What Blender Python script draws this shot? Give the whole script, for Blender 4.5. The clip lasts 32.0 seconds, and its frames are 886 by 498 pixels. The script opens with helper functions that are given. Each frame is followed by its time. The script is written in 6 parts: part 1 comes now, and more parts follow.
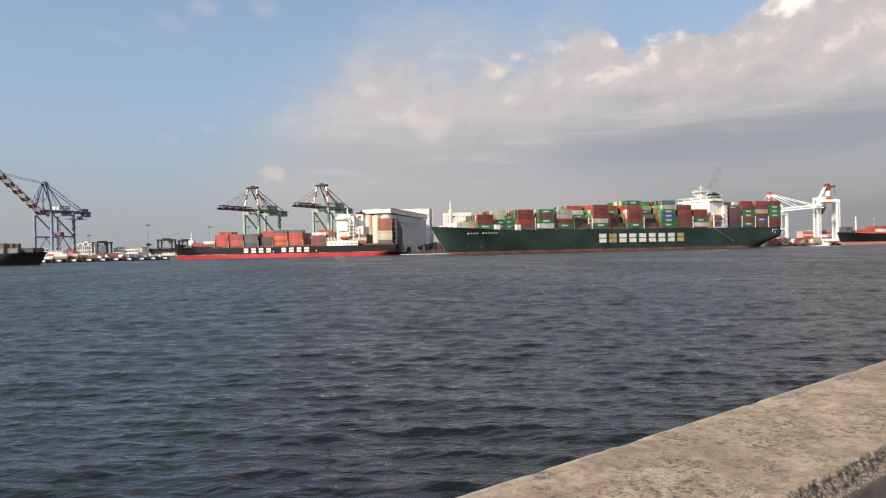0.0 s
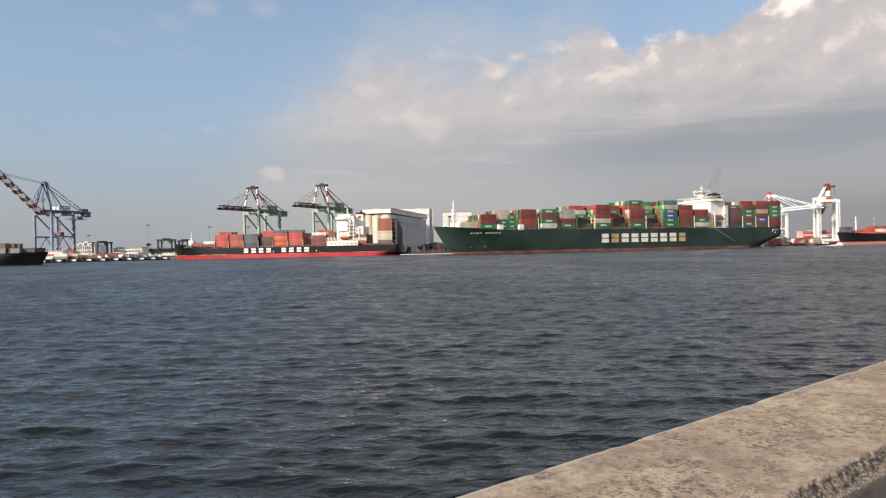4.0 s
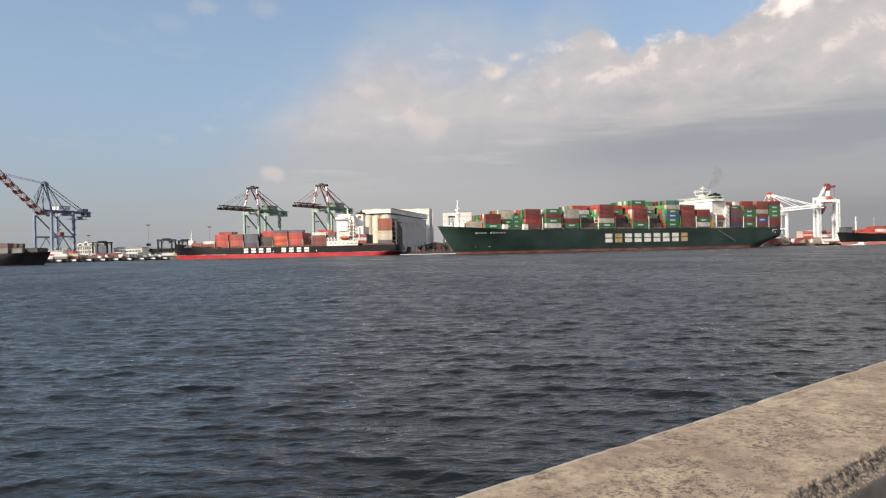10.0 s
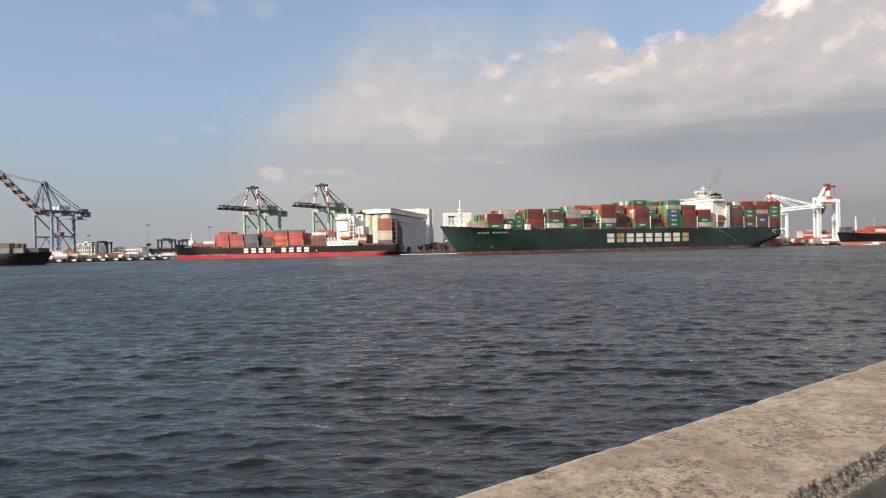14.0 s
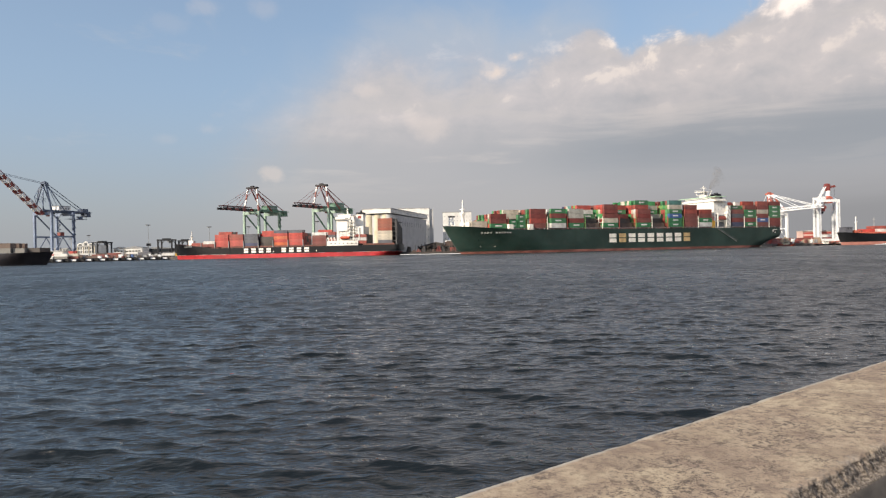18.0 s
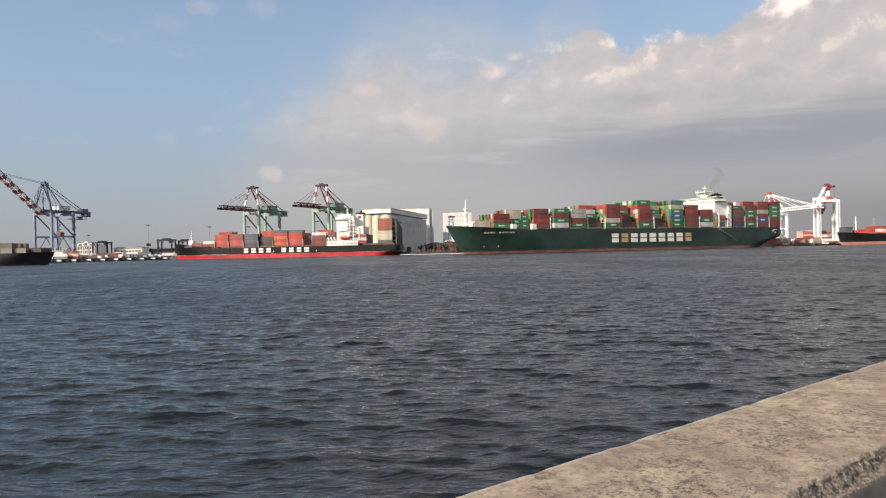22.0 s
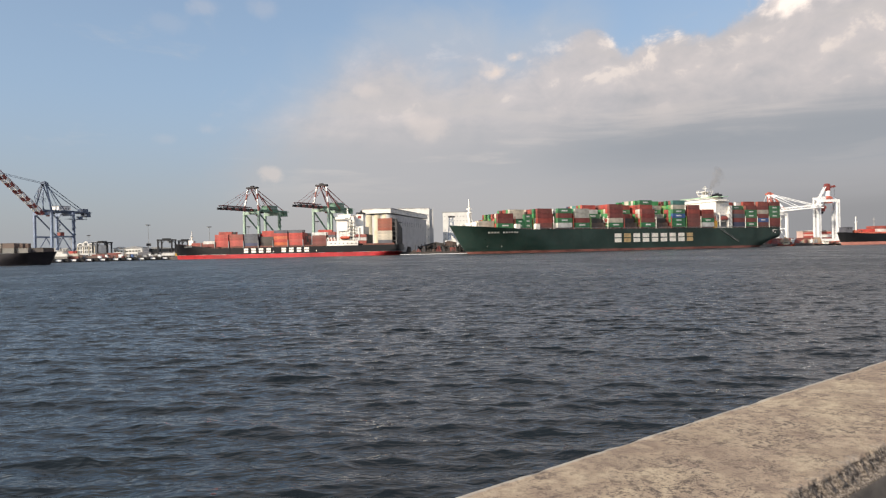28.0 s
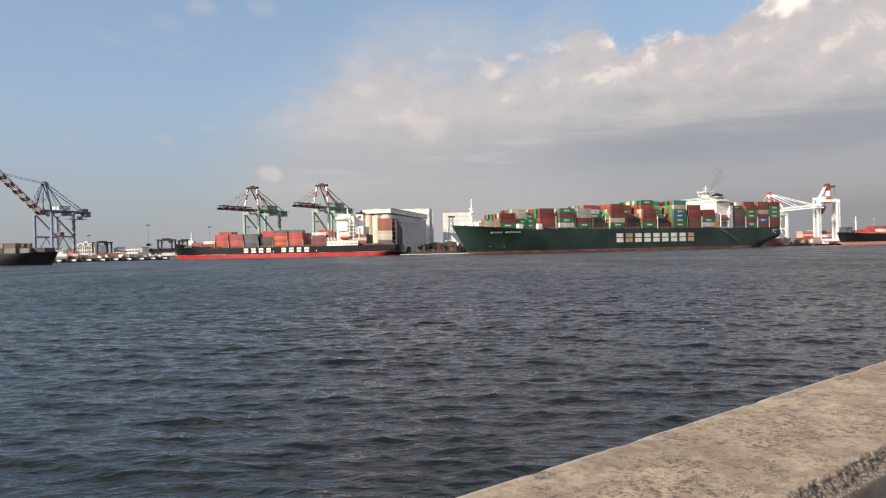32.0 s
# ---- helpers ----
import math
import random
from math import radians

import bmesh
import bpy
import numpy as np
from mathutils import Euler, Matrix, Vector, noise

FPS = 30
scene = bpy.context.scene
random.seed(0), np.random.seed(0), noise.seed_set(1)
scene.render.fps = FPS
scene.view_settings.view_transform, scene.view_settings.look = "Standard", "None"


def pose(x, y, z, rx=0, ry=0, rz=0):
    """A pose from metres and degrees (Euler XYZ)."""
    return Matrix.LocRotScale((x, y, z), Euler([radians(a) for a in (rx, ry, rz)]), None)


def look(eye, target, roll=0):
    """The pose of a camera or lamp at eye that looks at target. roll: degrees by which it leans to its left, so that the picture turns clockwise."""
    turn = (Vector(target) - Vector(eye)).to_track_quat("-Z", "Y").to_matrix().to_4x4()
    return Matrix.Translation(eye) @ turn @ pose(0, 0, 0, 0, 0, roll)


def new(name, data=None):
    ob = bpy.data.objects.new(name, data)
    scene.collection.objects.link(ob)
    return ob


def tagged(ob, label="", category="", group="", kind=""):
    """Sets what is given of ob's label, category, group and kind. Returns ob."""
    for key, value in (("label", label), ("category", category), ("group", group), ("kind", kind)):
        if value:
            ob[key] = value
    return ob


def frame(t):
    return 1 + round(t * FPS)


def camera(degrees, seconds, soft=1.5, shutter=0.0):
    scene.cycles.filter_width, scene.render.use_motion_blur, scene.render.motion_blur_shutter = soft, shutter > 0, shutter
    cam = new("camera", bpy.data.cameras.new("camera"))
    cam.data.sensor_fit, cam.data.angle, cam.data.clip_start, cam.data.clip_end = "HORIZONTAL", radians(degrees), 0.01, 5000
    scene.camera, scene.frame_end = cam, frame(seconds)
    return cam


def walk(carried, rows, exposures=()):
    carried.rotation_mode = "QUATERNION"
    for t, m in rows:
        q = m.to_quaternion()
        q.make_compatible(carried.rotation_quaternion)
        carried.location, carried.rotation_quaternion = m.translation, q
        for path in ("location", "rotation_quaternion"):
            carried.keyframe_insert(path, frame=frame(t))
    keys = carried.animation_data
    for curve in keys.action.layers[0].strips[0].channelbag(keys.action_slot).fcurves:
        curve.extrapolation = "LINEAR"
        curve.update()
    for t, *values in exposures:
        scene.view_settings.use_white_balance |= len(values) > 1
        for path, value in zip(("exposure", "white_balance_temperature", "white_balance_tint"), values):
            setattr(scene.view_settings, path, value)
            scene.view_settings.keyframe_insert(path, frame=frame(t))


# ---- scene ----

cam = camera(65.0, 32.0, soft=1.25)
EYE = (0.0, 0.0, 3.0)
STAND = look(EYE, (0.0, 100.0, 3.203), -1.25)
walk(cam, [(0, STAND), (32, STAND)], exposures=[(0, 0.42, 6860, 10), (32, 0.42, 6860, 10)])

# ------------------------------------------------------------ daylight
SUN = Vector((-0.79, -0.62, 0.52)).normalized()
sun = new("sun", bpy.data.lights.new("sun", "SUN"))
sun.matrix_world = look((0, 0, 50), Vector((0, 0, 50)) - SUN)
sun.data.energy, sun.data.angle, sun.data.color = 5.0, radians(0.6), (1.0, 0.90, 0.77)

world = bpy.data.worlds.new("world")
scene.world = world
world.use_nodes = True
wn = world.node_tree.nodes
sky = wn.new("ShaderNodeTexSky")
sky.sky_type, sky.sun_disc = "NISHITA", False
sky.sun_elevation = math.asin(SUN.z)
sky.sun_rotation = math.atan2(SUN.x, SUN.y)
sky.air_density, sky.dust_density, sky.ozone_density = 1.0, 1.6, 2.0
world.node_tree.links.new(sky.outputs[0], wn["Background"].inputs[0])
wn["Background"].inputs[1].default_value = 0.13


# ------------------------------------------------------------ node helpers
class Tree:
    """A short way to write node trees."""

    def __init__(self, name):
        self.mat = bpy.data.materials.new(name)
        self.mat.use_nodes = True
        self.n, self.l = self.mat.node_tree.nodes, self.mat.node_tree.links
        self.bsdf, self.out = self.n["Principled BSDF"], self.n["Material Output"]

    def set(self, socket, value):
        if isinstance(value, bpy.types.NodeSocket):
            self.l.new(value, socket)
        elif value is not None:
            socket.default_value = value

    def math(self, op, a, b=None, c=None, clamp=False):
        n = self.n.new("ShaderNodeMath")
        n.operation, n.use_clamp = op, clamp
        for k, v in enumerate((a, b, c)):
            self.set(n.inputs[k], v)
        return n.outputs[0]

    def noise(self, vec, scale, detail=3.0, rough=0.55, warp=0.0):
        n = self.n.new("ShaderNodeTexNoise")
        self.set(n.inputs["Vector"], vec)
        n.inputs["Scale"].default_value, n.inputs["Detail"].default_value = scale, detail
        n.inputs["Roughness"].default_value, n.inputs["Distortion"].default_value = rough, warp
        return n.outputs["Fac"]

    def ramp(self, fac, a, b, lo=0.0, hi=1.0, smooth=True):
        n = self.n.new("ShaderNodeMapRange")
        n.interpolation_type = "SMOOTHSTEP" if smooth else "LINEAR"
        for k, v in zip(("Value", "From Min", "From Max", "To Min", "To Max"), (fac, a, b, lo, hi)):
            self.set(n.inputs[k], v)
        return n.outputs[0]

    def mix(self, fac, a, b, how="MIX"):
        n = self.n.new("ShaderNodeMix")
        n.data_type, n.blend_type = "RGBA", how
        self.set(n.inputs[0], fac)
        self.set(n.inputs[6], (*a, 1) if isinstance(a, tuple) else a)
        self.set(n.inputs[7], (*b, 1) if isinstance(b, tuple) else b)
        return n.outputs[2]

    def coords(self, stretch=(1, 1, 1), kind="Object"):
        n, m = self.n.new("ShaderNodeTexCoord"), self.n.new("ShaderNodeMapping")
        m.inputs["Scale"].default_value = stretch
        self.l.new(n.outputs[kind], m.inputs["Vector"])
        return m.outputs[0]

    def bump(self, height, strength, distance, normal=None):
        n = self.n.new("ShaderNodeBump")
        n.inputs["Strength"].default_value, n.inputs["Distance"].default_value = strength, distance
        self.set(n.inputs["Height"], height)
        self.set(n.inputs["Normal"], normal)
        return n.outputs[0]

    def rand(self):
        return self.n.new("ShaderNodeObjectInfo").outputs["Random"]


def paint(name, rgb, rough=0.5, size=6.0, wear=0.25, rust=0.0, metal=0.0, spread=0.0, gloss=0.5):
    """Weathered paint: broad fading, fine dirt, streaks that run down, rust spots, and a change from piece to piece."""
    t = Tree(name)
    v = t.coords()
    broad = t.noise(v, 1.0 / size, 3)
    fine = t.noise(v, 6.0 / size, 5, 0.65)
    streak = t.noise(t.coords((1, 1, 0.08)), 5.0 / size, 4, 0.6)
    dark = tuple(c * (1 - wear) for c in rgb)
    light = tuple(min(1, c * (1 + 0.45 * wear) + 0.03 * wear) for c in rgb)
    col = t.mix(t.ramp(broad, 0.3, 0.7), dark, light)
    col = t.mix(t.ramp(fine, 0.45, 0.75, 0, 0.5 * wear), col, (0.10, 0.085, 0.07))
    col = t.mix(t.ramp(streak, 0.52, 0.75, 0, 0.7 * wear), col, tuple(c * 0.55 for c in rgb))
    if rust:
        col = t.mix(t.ramp(t.noise(t.coords((1, 1, 0.25)), 9.0 / size, 5, 0.7), 0.62 - 0.1 * rust, 0.74, 0, rust), col, (0.16, 0.06, 0.03))
    if spread:
        r = t.rand()
        col = t.mix(t.ramp(r, 0, 1, 0, spread, False), col, (0.30, 0.26, 0.22))
        col = t.mix(t.ramp(t.math("FRACT", t.math("MULTIPLY", r, 7.3)), 0, 1, 0, spread, False), col, (0.03, 0.03, 0.03))
    t.set(t.bsdf.inputs["Base Color"], col)
    t.set(t.bsdf.inputs["Roughness"], t.ramp(fine, 0.3, 0.7, max(0, rough - 0.1), min(1, rough + 0.12)))
    t.bsdf.inputs["Metallic"].default_value = metal
    t.bsdf.inputs["Specular IOR Level"].default_value = gloss
    t.set(t.bsdf.inputs["Normal"], t.bump(fine, 0.25, 0.02 * size / 6))
    return t.mat


# ------------------------------------------------------------ mesh helpers
class Shape:
    """Collects the faces of one part."""

    def __init__(self):
        self.v, self.f, self.m = [], [], []

    def add(self, verts, faces, slot=0):
        k = len(self.v)
        self.v += [tuple(p) for p in verts]
        self.f += [tuple(i + k for i in f) for f in faces]
        self.m += [slot] * len(faces)
        return self

    def box(self, x0, x1, y0, y1, z0, z1, slot=0):
        p = [(x, y, z) for z in (z0, z1) for y in (y0, y1) for x in (x0, x1)]
        return self.add(p, [(0, 2, 3, 1), (4, 5, 7, 6), (0, 1, 5, 4), (2, 6, 7, 3), (0, 4, 6, 2), (1, 3, 7, 5)], slot)

    def beam(self, a, b, w, h=None, slot=0):
        """A square beam from a to b, w wide and h deep."""
        a, b, h = Vector(a), Vector(b), h or w
        d = (b - a).normalized()
        side = d.cross(Vector((0, 0, 1))) if abs(d.z) < 0.98 else Vector((1, 0, 0))
        side.normalize()
        up = side.cross(d)
        p = [c + side * i * w / 2 + up * j * h / 2 for c in (a, b) for j in (-1, 1) for i in (-1, 1)]
        return self.add(p, [(0, 1, 3, 2), (4, 6, 7, 5), (0, 4, 5, 1), (2, 3, 7, 6), (0, 2, 6, 4), (1, 5, 7, 3)], slot)

    def tube(self, a, b, r, r2=None, n=8, slot=0):
        a, b, r2 = Vector(a), Vector(b), r if r2 is None else r2
        d = (b - a).normalized()
        e = d.cross(Vector((0, 0, 1)) if abs(d.z) < 0.9 else Vector((1, 0, 0))).normalized()
        g = d.cross(e)
        ring = [(e * math.cos(2 * math.pi * k / n) + g * math.sin(2 * math.pi * k / n)) for k in range(n)]
        p = [a + q * r for q in ring] + [b + q * r2 for q in ring]
        faces = [(k, (k + 1) % n, n + (k + 1) % n, n + k) for k in range(n)]
        return self.add(p, faces + [tuple(range(n - 1, -1, -1)), tuple(range(n, 2 * n))], slot)

    def prism(self, outline, a, b, axis=1, slot=0):
        """An outline in the plane across axis, drawn out from a to b."""
        n = len(outline)
        put = (lambda p, c: (c, *p), lambda p, c: (p[0], c, p[1]), lambda p, c: (*p, c))[axis]
        return self.add([put(p, c) for c in (a, b) for p in outline],
                        [tuple(range(n)), tuple(range(2 * n - 1, n - 1, -1))] + [(k, n + k, n + (k + 1) % n, (k + 1) % n) for k in range(n)], slot)

    def mesh(self, name, mats, smooth=False):
        me = bpy.data.meshes.new(name)
        me.from_pydata(self.v, [], self.f)
        for m in mats if isinstance(mats, (list, tuple)) else [mats]:
            me.materials.append(m)
        me.polygons.foreach_set("material_index", self.m)
        bm = bmesh.new()
        bm.from_mesh(me)
        bmesh.ops.recalc_face_normals(bm, faces=bm.faces)
        bm.to_mesh(me)
        bm.free()
        if smooth:
            me.shade_smooth()
        return me


def part(name, shape, mat, parent=None, label="", at=None, smooth=False):
    """One mesh object, under its thing or part."""
    ob = new(name, shape if isinstance(shape, bpy.types.Mesh) else shape.mesh(name, mat, smooth))
    ob.parent = parent
    if at is not None:
        ob.matrix_basis = at
    return tagged(ob, label)


def thing(name, at, label, category, group="", kind=""):
    """An empty at a thing's base."""
    ob = new(name)
    ob.matrix_basis = at
    return tagged(ob, label, category, group, kind)

# ------------------------------------------------------------ materials
HULL_GREEN = paint("hull_green_paint", (0.015, 0.041, 0.033), 0.42, 22, 0.35, 0.12)
HULL_BLACK = paint("hull_black_paint", (0.0065, 0.0075, 0.0100), 0.45, 18, 0.05, 0.0, gloss=0.3)
HULL_SOOT = paint("hull_sooty_black_paint", (0.022, 0.020, 0.026), 0.5, 12, 0.35, 0.12, gloss=0.25)
BOOT_RED = paint("bottom_paint_red", (0.47, 0.022, 0.030), 0.55, 10, 0.3, 0.1)
BOOT_PINK = paint("faded_bottom_paint", (0.40, 0.17, 0.14), 0.6, 8, 0.3, 0.2)
BOOT_RUST = paint("bottom_paint_rust", (0.23, 0.085, 0.068), 0.6, 8, 0.4, 0.3)
DECK_RED = paint("deck_paint", (0.16, 0.06, 0.045), 0.7, 8, 0.4, 0.3)
WHITE = paint("white_ship_paint", (0.86, 0.84, 0.79), 0.45, 8, 0.08, 0.03)
CREAM = paint("cream_mark_paint", (0.88, 0.85, 0.77), 0.5, 4, 0.15)
PALE_MARK = paint("worn_mark_paint", (0.60, 0.60, 0.56), 0.5, 2, 0.4)
OCHRE = paint("faded_ochre_mark_paint", (0.56, 0.40, 0.20), 0.5, 3, 0.25)
GLASS = paint("dark_window_glass", (0.02, 0.03, 0.035), 0.12, 3, 0.2)
MINT = paint("pale_green_trim_paint", (0.42, 0.62, 0.46), 0.5, 5, 0.2)
ORANGE = paint("lifeboat_orange", (0.50, 0.075, 0.03), 0.4, 3, 0.2)
DARK = paint("dark_steel", (0.014, 0.016, 0.021), 0.55, 4, 0.10, 0.04, gloss=0.3)
TAR_TIMBER = paint("tarred_timber", (0.050, 0.042, 0.037), 0.8, 3, 0.35)
RACK_STEEL = paint("weathered_rack_steel", (0.058, 0.057, 0.060), 0.6, 4, 0.35, 0.15)
STEEL = paint("galvanised_steel", (0.30, 0.31, 0.32), 0.5, 4, 0.25, 0.1)
CRANE_BLUE = paint("crane_blue_paint", (0.185, 0.240, 0.350), 0.5, 6, 0.25, 0.1)
PALE_BLUE = paint("pale_blue_machine_paint", (0.42, 0.50, 0.62), 0.5, 3, 0.3)
CRANE_NAVY = paint("crane_dark_blue_paint", (0.095, 0.130, 0.205), 0.5, 6, 0.25, 0.1)
CRANE_GREEN = paint("crane_green_paint", (0.28, 0.40, 0.33), 0.5, 6, 0.25, 0.1)
CRANE_GREEN_DARK = paint("crane_dark_green_paint", (0.10, 0.22, 0.16), 0.5, 6, 0.25, 0.1)
CRANE_RED = paint("crane_red_paint", (0.22, 0.045, 0.04), 0.5, 4, 0.3, 0.1)
CRANE_WHITE = paint("crane_white_paint", (0.83, 0.85, 0.86), 0.45, 6, 0.10, 0.03)
CRANE_SALMON = paint("crane_light_red_paint", (0.48, 0.12, 0.08), 0.5, 4, 0.3, 0.1)
CONCRETE_PALE = paint("pale_quay_concrete", (0.40, 0.38, 0.35), 0.9, 9, 0.3)
QUAY_PAVING = paint("worn_quay_paving", (0.13, 0.12, 0.115), 0.9, 14, 0.4)
PALE_PANE = paint("pale_reflecting_pane", (0.24, 0.26, 0.28), 0.25, 3, 0.2)
HALL_PANE = paint("dusty_hall_pane", (0.095, 0.105, 0.115), 0.35, 3, 0.2)
ROOF_GREY = paint("grey_sheet_roof", (0.34, 0.35, 0.36), 0.6, 8, 0.25)
WALL_WHITE = paint("white_rendered_wall", (0.78, 0.77, 0.74), 0.8, 9, 0.15)
WALL_CREAM = paint("cream_rendered_wall", (0.64, 0.58, 0.44), 0.8, 9, 0.18)
WALL_PINK = paint("pink_rendered_wall", (0.62, 0.43, 0.38), 0.8, 9, 0.18)
WALL_TAN = paint("tan_wall", (0.36, 0.27, 0.19), 0.8, 6, 0.25)
SILO_SIDE = paint("silo_concrete", (0.58, 0.57, 0.56), 0.85, 10, 0.10)
TYRE = paint("black_rubber", (0.02, 0.02, 0.02), 0.85, 1.5, 0.2)
YARD_BLUE = paint("blue_truck_paint", (0.06, 0.13, 0.32), 0.4, 3, 0.2)
YELLOW = paint("yellow_plant_paint", (0.55, 0.33, 0.05), 0.45, 3, 0.25)

BOX = {k: paint("container_" + k, c, 0.5, 5, 0.28, 0.12, 0.0, 0.18) for k, c in dict(
    brown=(0.215, 0.040, 0.034), rust=(0.32, 0.088, 0.052), lime=(0.15, 0.32, 0.09), red=(0.34, 0.055, 0.040), vermilion=(0.50, 0.055, 0.042), orange=(0.60, 0.13, 0.04), green=(0.022, 0.20, 0.075), leaf=(0.05, 0.30, 0.10),
    grey=(0.50, 0.49, 0.44), cream=(0.62, 0.56, 0.46), white=(0.72, 0.72, 0.70), navy=(0.035, 0.05, 0.13), blue=(0.05, 0.12, 0.33),
    umber=(0.105, 0.062, 0.048), ash=(0.20, 0.20, 0.19), slate=(0.09, 0.10, 0.13), dark=(0.045, 0.035, 0.033), teal=(0.06, 0.22, 0.20)).items()}


# ------------------------------------------------------------ clouds
def cloud_material():
    """A cumulus bank over hazy blue sky, laid out by the way from the dome's centre: x across, z up."""
    t = Tree("cloud_veil")
    g = t.n.new("ShaderNodeTexCoord").outputs["Object"]
    nrm = t.n.new("ShaderNodeVectorMath")
    nrm.operation = "NORMALIZE"
    t.l.new(g, nrm.inputs[0])
    d = nrm.outputs[0]
    sep = t.n.new("ShaderNodeSeparateXYZ")
    t.l.new(d, sep.inputs[0])
    x, y, z = sep.outputs[0], sep.outputs[1], sep.outputs[2]
    # 1 ahead, 0 behind: unseen haze and wisps thin there, letting the sun through
    ahead = t.ramp(y, -0.45, 0.15)

    def placed(scale, shift=(0, 0, 0)):
        m = t.n.new("ShaderNodeMapping")
        m.inputs["Scale"].default_value, m.inputs["Location"].default_value = scale, shift
        t.l.new(d, m.inputs["Vector"])
        return m.outputs[0]

    def off(v):
        return t.math("SUBTRACT", v, 0.5)

    def curve(v, lo, hi, points):
        """A height for each place between lo and hi."""
        n = t.n.new("ShaderNodeFloatCurve")
        c = n.mapping.curves[0]
        while len(c.points) < len(points):
            c.points.new(0.5, 0.5)
        for p, (u, h) in zip(c.points, points):
            p.location = ((u - lo) / (hi - lo), h)
        n.mapping.update()
        t.set(n.inputs["Value"], t.ramp(v, lo, hi, 0, 1, False))
        return n.outputs[0]

    f, lit = placed((1, 1, 1.35)), placed((1, 1, 1.35), (0.016, 0, -0.020))
    big, soft = off(t.noise(f, 3.4, 4, 0.5, 0.2)), off(t.noise(f, 7.0, 6, 0.55, 0.3))
    puff, puff_lit = off(t.noise(f, 15, 9, 0.60, 0.25)), off(t.noise(lit, 15, 4, 0.55, 0.25))
    streak = off(t.noise(placed((1.6, 1.6, 13.0)), 2.2, 6, 0.55, 0.4))
    wisp = t.noise(placed((1, 1, 2.2)), 7.5, 8, 0.62, 0.5)
    relief = t.math("SUBTRACT", puff, puff_lit)
    lump = t.math("MULTIPLY_ADD", puff, 0.62, t.math("MULTIPLY", soft, 0.5))
    # the bank: a ragged top with a notch in it, its left end thin
    edge = curve(x, -0.6, 0.6, [(-0.60, 0.03), (-0.40, 0.14), (-0.29, 0.205), (-0.21, 0.240), (-0.12, 0.292), (-0.075, 0.306), (-0.02, 0.285), (0.05, 0.290), (0.13, 0.290), (0.165, 0.292),
                                (0.212, 0.299), (0.238, 0.278), (0.254, 0.266), (0.272, 0.277), (0.300, 0.288), (0.346, 0.284), (0.385, 0.296), (0.43, 0.325), (0.60, 0.40)])
    top = t.math("ADD", t.math("SUBTRACT", edge, z), t.math("MULTIPLY", lump, 0.105))
    body_of = t.math("MULTIPLY", t.ramp(t.math("MULTIPLY_ADD", soft, 0.22, x), -0.46, -0.08, 0.0, 0.66), 1.0)
    body_of = t.math("ADD", body_of, t.ramp(t.math("MULTIPLY_ADD", soft, 0.10, x), 0.10, 0.30, 0.0, 0.32))
    crisp = t.ramp(x, 0.06, 0.24, 0.090, 0.022)
    bank = t.math("MULTIPLY", t.ramp(t.math("DIVIDE", top, crisp), -0.4, 1.0), body_of)
    veil = t.math("MULTIPLY", t.ramp(t.math("MULTIPLY_ADD", soft, 0.16, t.math("SUBTRACT", edge, z)), -0.070, 0.02), t.ramp(x, -0.30, 0.0, 0.0, 0.60))
    veil = t.math("MULTIPLY", veil, t.ramp(x, 0.16, 0.26, 1.0, 0.35))
    thin = t.math("MAXIMUM", t.ramp(wisp, 0.56, 0.80, 0, 0.42), veil)
    thin = t.math("MULTIPLY", thin, ahead)
    # extra haze above the view, unseen, added for the water to reflect
    haze = t.math("ADD", t.ramp(z, -0.02, 0.40, 0.88, 0.40), t.math("MULTIPLY", ahead, t.ramp(z, 0.34, 0.52, 0.0, 0.54)))
    haze = t.math("MULTIPLY", haze, t.ramp(ahead, 0.0, 1.0, 0.55, 1.0, False))
    # light on it: sunlit lumps and crowns, a pale body, a blue-grey belly in long bands
    high = t.ramp(t.math("MULTIPLY_ADD", streak, 0.05, z), 0.120, 0.205)
    pale = t.math("MULTIPLY", t.math("MULTIPLY_ADD", relief, 1.5, t.math("MULTIPLY_ADD", soft, 0.9, 0.60)), high, clamp=True)
    col = t.mix(pale, (0.345, 0.350, 0.380), (0.508, 0.472, 0.480))
    belly = t.math("MULTIPLY", t.ramp(t.math("ABSOLUTE", t.math("SUBTRACT", t.math("MULTIPLY_ADD", streak, 0.060, z), t.math("MULTIPLY_ADD", x, 0.01, 0.132))), 0.0, 0.085, 1.0, 0.0),
                   t.ramp(t.math("MULTIPLY_ADD", big, 0.25, x), -0.04, 0.32))
    col = t.mix(t.math("MULTIPLY", belly, 0.90), col, (0.238, 0.262, 0.302))
    line = t.math("MULTIPLY", t.ramp(streak, 0.0, 0.13), t.math("MULTIPLY", t.ramp(z, 0.06, 0.12, 0, 0.6), t.ramp(belly, 0.2, 0.9, 1.0, 0.25)))
    col = t.mix(line, col, (0.445, 0.425, 0.432))
    crown = t.math("MULTIPLY", t.ramp(top, 0.0, 0.055, 1.0, 0.0), t.ramp(relief, 0.0, 0.16))
    crown = t.math("MULTIPLY", crown, t.ramp(x, 0.02, 0.22, 0.30, 1.0))
    col = t.mix(crown, col, (0.76, 0.675, 0.62))
    knob = t.math("MULTIPLY", t.ramp(t.math("MULTIPLY_ADD", soft, 0.7, relief), 0.09, 0.22), t.ramp(z, 0.17, 0.24, 0, 0.55))
    col = t.mix(knob, col, (0.68, 0.61, 0.57))
